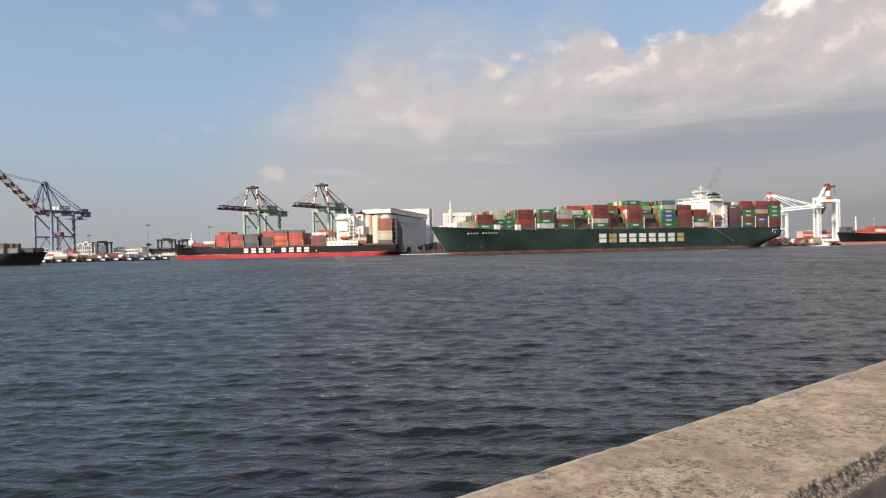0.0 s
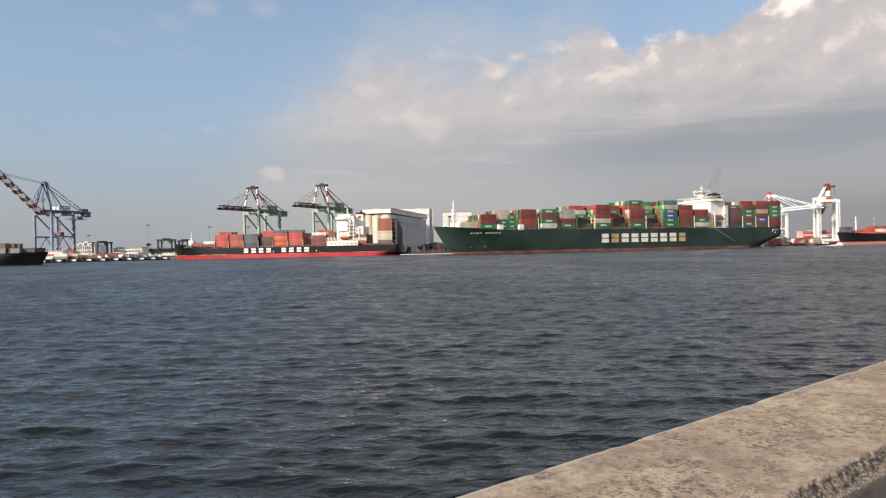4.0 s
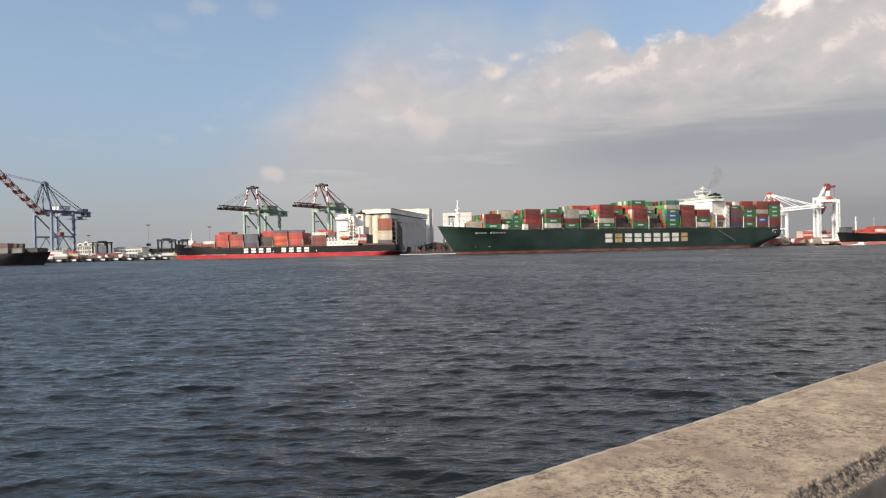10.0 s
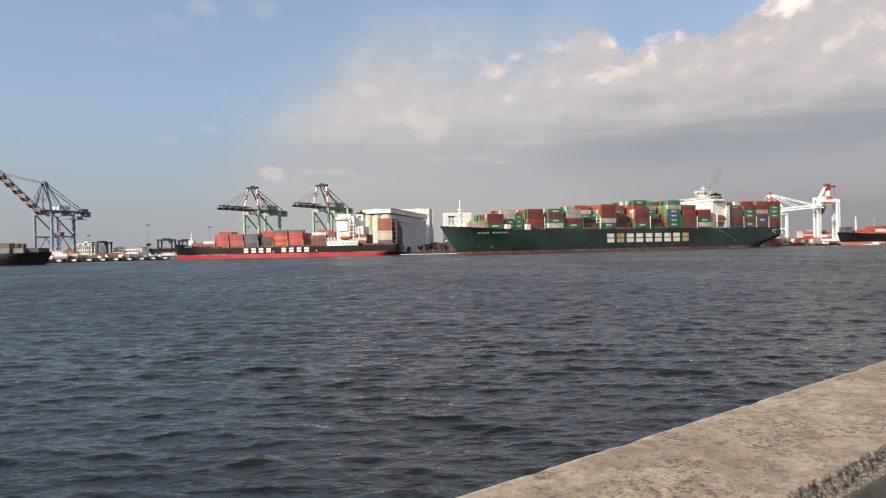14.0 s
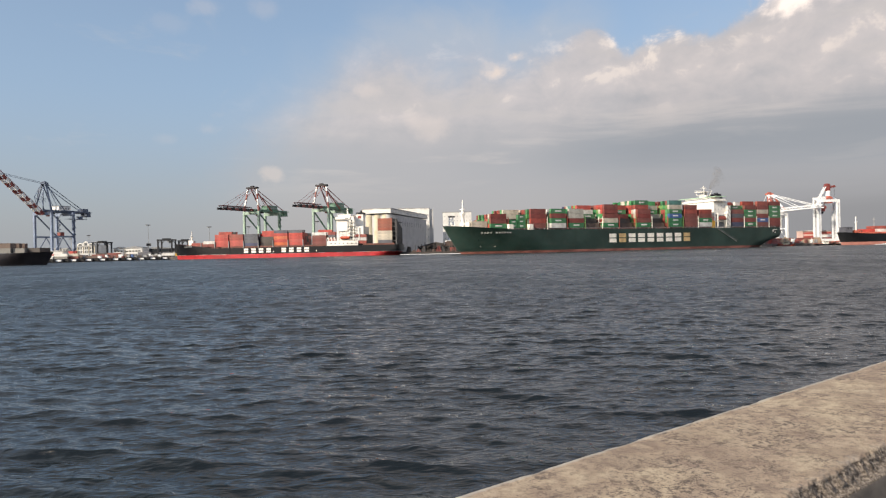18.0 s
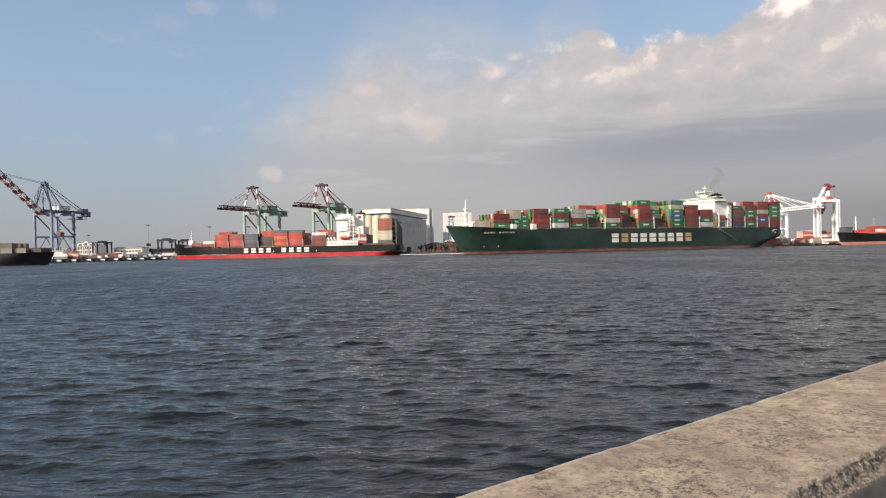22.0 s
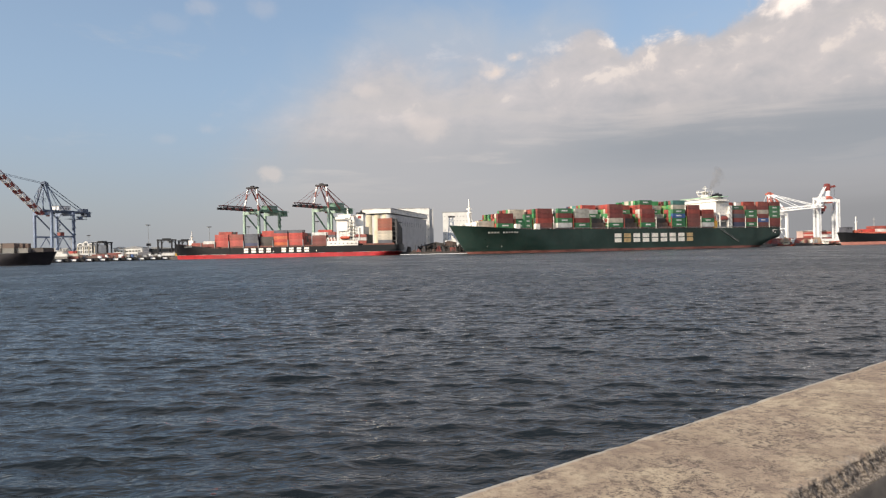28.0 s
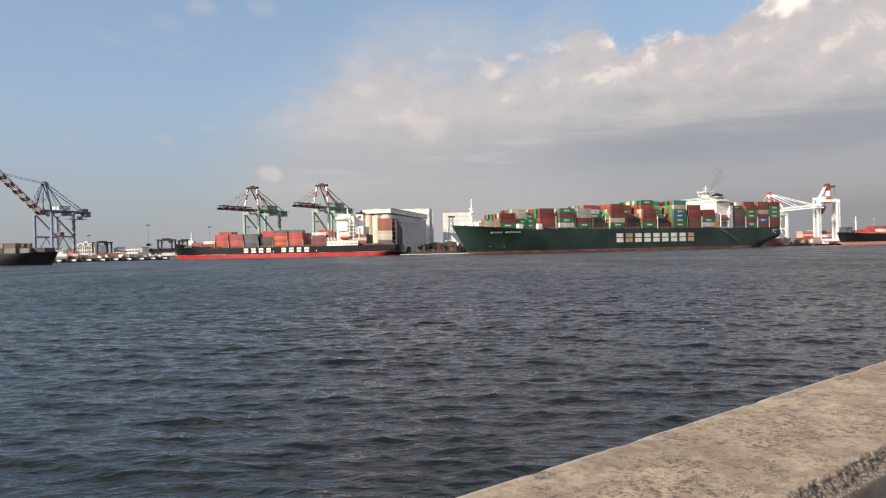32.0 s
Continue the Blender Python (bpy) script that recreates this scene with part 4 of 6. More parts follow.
LEFT_SHIP = coaster("cargo_ship", pose(-315.4, 366, 0), "dark weathered coastal ship with a few containers, creeping ahead", 110, 18, HULL_SOOT, HULL_SOOT, 6.2, 6.9, 0.9, left_cargo(),
                    [(4, 16, -7, 7, 6, 17, WHITE), (6, 15, -8, 8, 17, 19.5, WHITE)], 6.06)


def right_cargo():
    out = []
    for k, near in enumerate((("vermilion",), ("white", "red"), ("slate", "navy"), ("vermilion", "slate", "red"), ("red", "slate", "vermilion"), ("red", "vermilion", "red"), ("red", "red", "red"))):
        for r in range(8 if k > 1 else 5):
            out.append(((116 if k == 0 else 111) - (7.0 if k == 0 else 12.9 * k) , (8.8 if k > 1 else 5.2) - 2.5 * r, 11.0, near if r < 3 else ("red",) * len(near)))
    return out


RIGHT_SHIP = coaster("container_ship", pose(348 + 140, 614, 0, 0, 0, 180), "black hulled red bottomed container ship loaded with red containers", 140, 22, HULL_BLACK, BOOT_PINK, 9.6, 11.5, 2.6, right_cargo(),
                     [(4, 18, -9, 9, 9, 30, WHITE), (129, 135, -5, 5, 9, 15.5, BOX["slate"]), (118, 126, -6, 6, 9, 12.5, CRANE_SALMON)])
part("hatch_coaming", Shape().box(20, 122, -9, 9.4, 9.2, 10.98), CRANE_SALMON, RIGHT_SHIP)
part("foremast", Shape().tube((123, 0, 11), (123, 0, 25), 0.6, 0.4).box(122.6, 123.4, -1.8, 1.8, 20, 20.4), WHITE, RIGHT_SHIP)
part("foremast", Shape().tube((107, 0, 11), (107, 0, 24), 0.35, 0.25).box(106.7, 107.3, -2.4, 2.4, 22, 22.3), STEEL, RIGHT_SHIP)


# ------------------------------------------------------------ quay cranes
def quay_crane(at, label, g, w, H, apex, out, back, legs, top, stripe, angle=0.0, ax=-2.0, leg=2.0, group="quay cranes", portal=16.0, frame_mats=None, splay=None, head=2.4, house_mat=None, stay=0.3, heavy=1.0, root=0.8, apex_mat=None, stay_mat=None, sill=(4.6, 6.4)):
    """Local +x points over the water; the waterside legs stand at x = 0, the landside legs at x = -g."""
    c = thing("quay_crane", at, label, "crane", group)
    base = 2.4
    for x in (0.0, -g):
        for y in (-w / 2, w / 2):
            post = part("leg", Shape().box(x - leg / 2, x + leg / 2, y - leg / 2, y + leg / 2, base + 1.6, H), legs, c)
            b = Shape().box(x - 1.4, x + 1.4, y - 4, y + 4, base + 0.9, base + 1.9)
            for k in (-3, -1.2, 1.2, 3):
                b.tube((x - 0.5, y + k, base + 0.45), (x + 0.5, y + k, base + 0.45), 0.45, n=8)
            part("bogie", b, PALE_BLUE if angle > 5 else DARK, post)
        part("sill_beam", Shape().box(x - leg / 2 + 0.1, x + leg / 2 - 0.1, -w / 2 + leg / 2, w / 2 - leg / 2, *sill), legs, c)
        part("cross_beam", Shape().box(x - leg / 2 + 0.1, x + leg / 2 - 0.1, -w / 2 + leg / 2, w / 2 - leg / 2, H - 3.2, H - 0.6), legs, c)
    for y in (-w / 2, w / 2):
        part("portal_beam", Shape().box(-g + leg / 2, -leg / 2, y - 0.8, y + 0.8, base + portal - 2, base + portal - 0.4), legs, c)
        part("brace", Shape().beam((-g + 0.6, y, base + portal), (-0.6, y, H - 2), 1.0), top, c)
        part("brace", Shape().beam((-g + 0.6, y, base + 4), (-g / 2, y, base + portal - 1.8), 0.7), top, c)
        part("brace", Shape().beam((-0.6, y, base + 4), (-g / 2, y, base + portal - 1.8), 0.7), top, c)
    # fixed girder with walkways
    gi = Shape()
    for y in (-3.2, 3.2):
        gi.box(-g - back, 1.5, y - 0.6, y + 0.6, H - 0.3, H + 2.0)
        gi.box(-g - back, 1.5, y + (1.0 if y > 0 else -2.0), y + (2.0 if y > 0 else -1.0), H + 0.2, H + 0.35)
    for x in np.arange(-g - back, 1, 6.0):
        gi.box(x, x + 0.6, -3, 3, H + 0.2, H + 1.6)
    part("girder", gi, top, c)
    posts = Shape()
    for y in (-5.2, 5.2):
        for x in np.arange(-g - back, 1.5, 2.5):
            posts.box(x - 0.05, x + 0.05, y - 0.05, y + 0.05, H + 0.3, H + 1.5)
        posts.box(-g - back, 1.5, y - 0.05, y + 0.05, H + 1.4, H + 1.5)
    part("walkway_rail", posts, top, c)
    # boom in painted lengths, with its lacing
    ca, sa = math.cos(radians(angle)), math.sin(radians(angle))
    at_b = lambda d, y, z: (2.0 + d * ca - z * sa, y, H + root + d * sa + z * ca)
    n = max(4, int(out / 4.5))
    boom = Shape()
    for k in range(n):
        a, b = out * k / n, out * (k + 1) / n
        for y in (-3.2, 3.2):
            boom.beam(at_b(a, y, 0), at_b(b, y, 0), 1.1 * heavy, 2.0 * heavy, k % 2)
            boom.beam(at_b(a, y * 0.6, 2.6), at_b(b, y * 0.6, 2.6), 0.5, 0.6, (k + 1) % 2)
            boom.beam(at_b(a, y, 1), at_b(b, y * 0.6, 2.6), 0.35, 0.35, k % 2)
        boom.beam(at_b(a, -3.2, 0), at_b(a, 3.2, 0), 0.5, 0.8, k % 2)
    part("boom", boom, list(stripe), c)
    # A-frame and stays
    fr = Shape()
    splay = splay or w / 2
    for y in (-splay, splay):
        for k in range(4):
            p, q = Vector((0, y, H)), Vector((ax, head if y > 0 else -head, apex))
            fr.beam(p.lerp(q, k / 4), p.lerp(q, (k + 1) / 4), 1.2, 1.2, k % 2)
        fr.beam((-g * 0.75, y * 0.75, H), (ax, 2.0 if y > 0 else -2.0, apex), 0.8, 0.8, 0)
    part("apex_beam", Shape().box(ax - 1.8, ax + 1.8, -head - 1.0, head + 1.0, apex - 0.6, apex + 0.9).box(ax - 1.2, ax + 1.2, -1.6, 1.6, apex + 0.9, apex + 2.0), apex_mat or (DARK if house_mat else top), c)
    part("a_frame", fr, frame_mats or list(stripe), c)
    cord = stay_mat or (frame_mats or stripe)[0]
    for y in (-2.6, 2.6):
        for d in (0.45, 0.92) if angle < 5 else (0.86,):
            part("boom_stay", Shape().beam((ax, y, apex), at_b(out * d, y, 1.5), stay), cord, c)
        part("back_stay", Shape().beam((ax, y, apex), (-g - back * 0.75, y, H + 2), 0.5), cord, c)
        part("back_stay", Shape().beam((ax, y, apex), (-g * 0.55, y, H + 6), 0.35), cord, c)
    if angle > 5:
        for y in (-4.5, 4.5):
            part("boom_latch", Shape().beam((3.5, y, H + 1), (1.5, y * 0.6, apex - 4), 0.6).beam((3.5, y, H + 12), (-1.0, y * 0.8, H + 12), 0.4), cord, c)
        part("maintenance_platform", Shape().box(-g - back + 4, -g - 2, -3.5, 3.5, H - 6.2, H - 5.8).box(-g - back + 8, -g - back + 12, -2, 2, H - 5.8, H - 3).beam((-g - back + 5, 3.3, H - 5.8), (-g - back + 5, 3.3, H), 0.3).beam((-g - 4, 3.3, H - 5.8), (-g - 4, 3.3, H), 0.3), cord, c)
        part("winch_house", Shape().box(-g - back + 2, -g - back + 9, -3, 3, H + 2.0, H + 4.6), cord, c)
    # machinery house, trolley, cab, stairs
    house = part("machinery_house", Shape().box(-g - 3, -g + 10.5, -4.2, 4.2, H + 2.0, H + 5.8), house_mat or CRANE_WHITE, c)
    part("machinery_roof", Shape().prism([(-4.6, H + 5.8), (4.6, H + 5.8), (4.2, H + 6.4), (-4.2, H + 6.4)], -g - 3.4, -g + 10.9, 0), ROOF_GREY, house)
    tro = part("trolley", Shape().box(-g * 0.45, -g * 0.45 + 5, -3.0, 3.0, H - 1.6, H - 0.3), DARK, c)
    part("hoist_rope", Shape().beam((-g * 0.4, 0, H - 1.6), (-g * 0.4, 0, H - 5), 0.3), DARK, tro)
    cabin = part("operator_cab", Shape().box(-g * 0.45 + 5.2, -g * 0.45 + 8, 0.5, 3.1, H - 4.4, H - 1.4), stripe[0], c)
    part("cab_window", Shape().box(-g * 0.45 + 7.9, -g * 0.45 + 8.06, 0.7, 2.9, H - 3.6, H - 1.9), GLASS, cabin)
    for k in range(4):
        part("louvre", Shape().box(-g - 1.5 + 3 * k, -g + 0.2 + 3 * k, 4.15, 4.3, H + 3.0, H + 4.6), STEEL, house)
    stair = Shape()
    for k in range(6):
        z0, y0 = base + 3 + (H - base - 5) * k / 6, w / 2 + 1.3
        stair.beam((-g - 1, y0, z0), (-g + 2.2, y0, z0 + (H - base - 5) / 6), 0.9, 0.3)
        stair.box(-g - 1.6, -g + 2.6, y0 - 0.5, y0 + 0.5, z0 - 0.1, z0 + 0.1)
    part("stairs", stair, top, c)
    if angle > 5:
        gear = part("spreader_winch", Shape().box(-g * 0.42 - 2.2, -g * 0.42 + 2.2, w / 2 - 2.4, w / 2 + 1.4, base + portal - 0.4, base + portal + 2.8), CRANE_RED, c, "dark red winch on the portal beam")
        part("cover", Shape().box(-g * 0.42 - 2.5, -g * 0.42 + 2.5, w / 2 - 2.7, w / 2 + 1.7, base + portal + 2.8, base + portal + 3.1), STEEL, gear)
        for k in range(9):
            z = base + 6 + 4.6 * k
            part("landing", Shape().box(-g - 3.2, -g - 1.05, -w / 2 - 1.2, -w / 2 + 1.2, z, z + 0.25).box(-g - 3.2, -g - 3.05, -w / 2 - 1.2, -w / 2 + 1.2, z + 0.25, z + 1.3), top, c)
            part("flight", Shape().beam((-g - 1.6, -w / 2 - 0.9, z + 0.2), (-g - 2.8, -w / 2 + 0.9, z + 4.6), 0.8, 0.25), top, c)
        for y in (-4.4, 4.4):
            part("sheave_frame", Shape().beam((ax + 1, y * 0.6, apex - 1), (ax + 7, y, H + 14), 0.5).beam((ax + 7, y, H + 14), (2.5, y, H + 2), 0.5).beam((ax + 7, y, H + 14), (ax + 1.5, y * 0.8, H + 9), 0.35), legs, c)
    part("counterweight_platform", Shape().box(-g - back, -g - back + 5, -4, 4, H - 3.4, H - 0.3), top, c)
    return c


quay_crane(pose(-379, 660, 0, 0, 0, 249.5), "blue quay crane with its red and white boom raised", 24.4, 22.0, 48, 75, 62, 27, CRANE_BLUE, CRANE_NAVY, (CRANE_RED, CRANE_WHITE), angle=39.3, root=-2.4, heavy=1.2, portal=23.0, frame_mats=[CRANE_NAVY, CRANE_NAVY])
quay_crane(pose(-178.3, 650, 0, 0, 0, 245.2), "pale green quay crane with red and white boom lowered", 30, 17, 43.5, 65.3, 39, 19, CRANE_GREEN, CRANE_GREEN_DARK, (CRANE_RED, DARK), frame_mats=[CRANE_RED, CRANE_WHITE], head=5.0, house_mat=CRANE_GREEN_DARK, heavy=0.95, apex_mat=HULL_SOOT, stay=0.22)
quay_crane(pose(-112.5, 645, 0, 0, 0, 245.2), "pale green quay crane with red and white boom lowered", 30, 17, 44.5, 65.8, 36, 19, CRANE_GREEN, CRANE_GREEN_DARK, (CRANE_RED, DARK), frame_mats=[CRANE_RED, CRANE_WHITE], head=5.0, house_mat=CRANE_GREEN_DARK, heavy=0.95, apex_mat=HULL_SOOT, stay=0.22)


def portal_crane():
    """White portal on two frames, with red lifting gear on top. Local x runs along the quay, y away from the water."""
    c = thing("portal_crane", pose(358.5, 645, 0), "white portal crane with red lifting gear on top", "crane", "quay cranes")
    for x, y, top in ((-9.0, 0.0, 40.0), (8.6, 0.0, 40.0), (-6.4, 12.0, 43.6), (11.0, 12.0, 43.6)):
        post = part("leg", Shape().box(x - 1.35, x + 1.35, y - 1.1, y + 1.1, 6.2, top), CRANE_WHITE, c)
        b = Shape().box(x - 2.6, x + 2.6, y - 1.2, y + 1.2, 2.9, 3.8)
        for k in (-1.8, -0.6, 0.6, 1.8):
            b.tube((x + k, y - 0.4, 2.86), (x + k, y + 0.4, 2.86), 0.45, n=8)
        part("bogie", b, CRANE_SALMON, post, "red wheel bogie")
        lad = Shape().box(x - 0.7, x - 0.6, y - 1.5, y - 1.4, 6.5, top).box(x - 0.1, x, y - 1.5, y - 1.4, 6.5, top)
        for z in np.arange(7, top, 1.2):
            lad.box(x - 0.7, x, y - 1.48, y - 1.42, z, z + 0.1)
        part("ladder", lad, STEEL, post)
    for x0, x1, y, z0, z1 in ((-10.4, 10.0, 0, 3.8, 6.18), (-10.35, 9.95, 0, 40.02, 42.4), (-7.8, 12.4, 12, 4.4, 6.18), (-7.75, 12.35, 12, 43.62, 45.2)):
        part("cross_beam", Shape().box(x0, x1, y - 1.2, y + 1.2, z0, z1), CRANE_WHITE, c)
    for x in (-8, 9.6):
        part("side_beam", Shape().beam((x - 0.4, 1.2, 41), (x + 0.6, 10.8, 44.2), 1.5), CRANE_WHITE, c)
        part("side_beam", Shape().beam((x - 0.4, 1.2, 5.2), (x + 0.6, 10.8, 5.4), 1.2), CRANE_WHITE, c)
    rail = Shape()
    for x in np.arange(-10, 10.1, 2.0):
        rail.box(x - 0.06, x + 0.06, -1.2, -1.08, 42.4, 43.6)
    rail.box(-10, 10, -1.2, -1.08, 43.5, 43.62).box(-10, 10, -1.2, -1.08, 42.95, 43.03)
    part("railing", rail, STEEL, c)
    part("winch_house", Shape().box(-9.4, -2.4, 0.2, 5, 42.42, 44.6).prism([(-9.8, 44.6), (-2.0, 44.6), (-2.4, 45.1), (-9.4, 45.1)], -0.1, 5.3, 1), CRANE_WHITE, c)
    base = part("slewing_base", Shape().box(-1.8, 3.6, -0.6, 4.4, 39.0, 44.9).tube((0.9, 1.9, 44.9), (0.9, 1.9, 45.6), 2.2, n=14), CRANE_SALMON, c)
    part("gear_box", Shape().box(-0.6, 2.4, -1.0, -0.58, 40.5, 43.0), CRANE_RED, base)
    part("tank", Shape().tube((0.8, 1.9, 45.6), (0.8, 1.9, 50.6), 2.2, 2.0, 14), CRANE_WHITE, c, "white upright tank")
    part("hoist_head", Shape().prism([(-2.2, 50.6), (2.2, 50.6), (1.8, 57.0), (-1.4, 57.4), (-2.6, 55.0)], 0.2, 3.6, 1), CRANE_RED, c, "dark red hoist head")
    part("arm", Shape().beam((1.2, 1.9, 53.2), (7.2, 1.9, 55.2), 1.0, 1.5).beam((1.2, 1.9, 56.4), (5.2, 1.9, 54.8), 0.5).tube((6.6, 1.2, 54.6), (6.6, 2.6, 54.6), 1.0, n=10), CRANE_RED, c)
    for y in (0.6, 3.2):
        part("strut", Shape().beam((-7.4, y, 44.6), (-1.9, y, 54.4), 1.0), CRANE_WHITE, c)
    part("hook_rope", Shape().beam((6.6, 1.9, 53.6), (6.6, 1.9, 46.0), 0.18), DARK, c)
    tr = part("trolley", Shape().box(-7.0, -0.4, 3, 8, 34.0, 36.8).box(-5.8, -1.4, 3.5, 7.5, 31.6, 34.0), CRANE_RED, c)
    for x in (-6, -1.4):
        part("hanger", Shape().beam((x, 5, 36.8), (x, 5, 42.2), 0.5), CRANE_SALMON, tr)
    part("grab", Shape().prism([(-4.8, 31.4), (-2.4, 31.4), (-3.0, 29.6), (-4.2, 29.6)], 4, 7, 1), DARK, tr)
    return c


portal_crane()
quay_crane(pose(337, 690, 0, 0, 0, 278), "white quay crane with red stays and lowered boom", 22, 10, 34, 53, 55, 14, CRANE_WHITE, CRANE_WHITE, (CRANE_WHITE, CRANE_WHITE), ax=-20, heavy=0.45, frame_mats=[CRANE_SALMON, CRANE_WHITE], apex_mat=CRANE_SALMON, stay_mat=CRANE_WHITE, stay=0.45)


def yard_crane(at, w, d, h, legs=0.7):
    c = thing("yard_crane", at, "dark rubber-tyred yard gantry crane on the quay", "crane", "yard cranes")
    for x in (-w / 2, w / 2):
        for y in (-d / 2, d / 2):
            part("leg", Shape().box(x - legs / 2, x + legs / 2, y - legs / 2, y + legs / 2, 3.4, h), DARK, c)
        sill = part("sill_beam", Shape().box(x - 0.6, x + 0.6, -d / 2 - 2, d / 2 + 2, 3.0, 4.2), DARK, c)
        for y in (-d / 2 - 1, -d / 2 + 1, d / 2 - 1, d / 2 + 1):
            part("wheel", Shape().tube((x - 0.4, y, 3.2), (x + 0.4, y, 3.2), 0.8, n=10), TYRE, sill)
    for y in (-d / 2, d / 2):
        part("top_beam", Shape().box(-w / 2 - 1, w / 2 + 1, y - 0.6, y + 0.6, h, h + 1.2), DARK, c)
        for x in (-w / 2, w / 2):
            part("knee_brace", Shape().beam((x, y, h - 3), (x * 0.6, y, h), 0.4), DARK, c)
    part("trolley", Shape().box(-2.5, 2.5, -d / 2, d / 2, h + 1.2, h + 2.2), DARK, c)
    cabin = part("operator_cab", Shape().box(2.6, 4.6, -1.2, 1.2, h - 2.6, h), STEEL, c)
    part("cab_window", Shape().box(2.8, 4.4, -1.26, -1.15, h - 1.9, h - 0.5), GLASS, cabin)
    return c


yard_crane(pose(-338, 690, 0), 14, 9, 17.5, 1.2)
yard_crane(pose(-270, 680, 0), 13.5, 9, 18.5, 1.2)
yard_crane(pose(-256.5, 692, 0), 9, 9, 17.5, 1.1)


# ------------------------------------------------------------ buildings
def windows(parent, x0, x1, y, zs, step, w, h, mat=None):
    for z in zs:
        for x in np.arange(x0, x1, step):
            win = part("window", Shape().box(x, x + w, y - 0.12, y + 0.05, z, z + h), mat or GLASS, parent)
            part("sill", Shape().box(x - 0.1, x + w + 0.1, y - 0.25, y + 0.02, z - 0.14, z - 0.02), CONCRETE_PALE, win)


def silo_block():
    b = thing("grain_silo", Matrix.Translation((-48, 640, 0)) @ Matrix.Rotation(math.atan2(135, 30.5), 4, "Z"), "long white concrete grain silo with a ribbed side", "building")
    # local x runs back along the side, y to the left across the gable
    core = Shape().box(1.5, 137, 1.5, 25, 2.0, 37.5)
    part("wall", core, SILO_SIDE, b)
    for k in range(16):
        part("silo", Shape().tube((4.3 + 8.5 * k, 3.2, 2.0), (4.3 + 8.5 * k, 3.2, 37.5), 4.1, n=20), SILO_SIDE, b, smooth=False)
    for k in range(3, 13):
        part("slot", Shape().box(3.9 + 8.5 * k, 4.8 + 8.5 * k, -0.98, -0.7, 27.5, 32.0), HALL_PANE, b)
    for k in range(3):
        part("silo", Shape().tube((4.0, 5.0 + 8.0 * k, 2.0), (4.0, 5.0 + 8.0 * k, 37.4), 3.95, n=20), WALL_CREAM, b, "cream painted silo cylinder")
    part("gallery", Shape().box(-1.5, 138.5, -1.0, 26.5, 38.5, 42.5), WALL_WHITE, b)
    part("roof", Shape().box(-1.9, 139, -1.4, 27, 42.5, 43.1), ROOF_GREY, b)
    for k in range(14):
        part("window", Shape().box(50 + 3.4 * k, 51.0 + 3.4 * k, -1.1, -0.95, 39.6, 40.8), STEEL, b)
    part("door", Shape().box(-1.0, 0.2, 11, 15, 2.3, 6.5), STEEL, b)
    return b


silo_block()
t = thing("lift_tower", pose(-24, 792, 0), "tall narrow white tower beside the silo", "building")
part("wall", Shape().box(-27, 9.3, 0, 14, 2, 51.5), WALL_WHITE, t)
# added block: the tower's shaded right side, put in as grey
part("shaded_side", Shape().box(9.32, 13.5, 2.5, 14, 2, 50.6), SILO_SIDE, t, "grey block standing for the tower's shaded right side")
part("roof", Shape().box(-27.4, 9.7, -0.4, 14.4, 51.5, 52.1), ROOF_GREY, t)
windows(t, 7.4, 8.4, 0, np.arange(10, 50, 8.4), 3, 0.8, 1.0, STEEL)

o = thing("office_block", pose(0.5, 800, 0), "white rendered block with rows of small windows", "building")
part("wall", Shape().box(0, 33, 0, 20, 2, 46.4), WALL_WHITE, o)
part("roof", Shape().box(-0.4, 33.4, -0.4, 20.4, 46.4, 47.2), ROOF_GREY, o)
windows(o, 2.0, 32, 0, (11, 16, 21, 26, 36.5, 41.5), 3.6, 0.8, 0.8, STEEL)

a = thing("arched_hall", pose(-370.5, 722, 0), "white hall with arched gables and dark windows behind the quay", "building")
part("wall", Shape().box(-9, 9, 0, 30, 2, 16), WALL_WHITE, a)
for x, w, h in ((-5.6, 3.5, 2.6), (5.6, 3.5, 2.6), (0.0, 2.9, 4.6)):
    arc = [(x - w, 15.6)] + [(x - w * math.cos(math.pi * k / 12), 16 + h * math.sin(math.pi * k / 12)) for k in range(13)] + [(x + w, 15.6)]
    gable = part("gable_roof", Shape().prism(arc, -0.5 - 0.05 * w, 30.4, 1), WALL_WHITE, a)
    part("gable_window", Shape().prism([(x - w * 0.55, 16.1), (x + w * 0.55, 16.1), (x + w * 0.4, 16 + h * 0.62), (x - w * 0.4, 16 + h * 0.62)], -0.8, -0.5, 1), HALL_PANE, gable)
windows(a, -8.2, 8, 0, (4.6, 8.4, 12.2), 2.35, 1.5, 2.4, HALL_PANE)
part("door", Shape().box(-2.5, 2.5, -0.15, 0.1, 2.3, 4.4), STEEL, a)
for x in (-8.8, -2.9, 2.9, 8.8):
    part("pilaster", Shape().box(x - 0.3, x + 0.3, -0.4, -0.02, 2.4, 15.8), WALL_CREAM, a)
part("cornice", Shape().box(-9.5, 9.5, -0.45, -0.02, 15.1, 15.5), ROOF_GREY, a)
part("annex", Shape().box(-17, -9.02, 2, 18, 2, 10.5).box(-17.3, -9.02, 1.7, 18.3, 10.5, 10.9), WALL_WHITE, a)


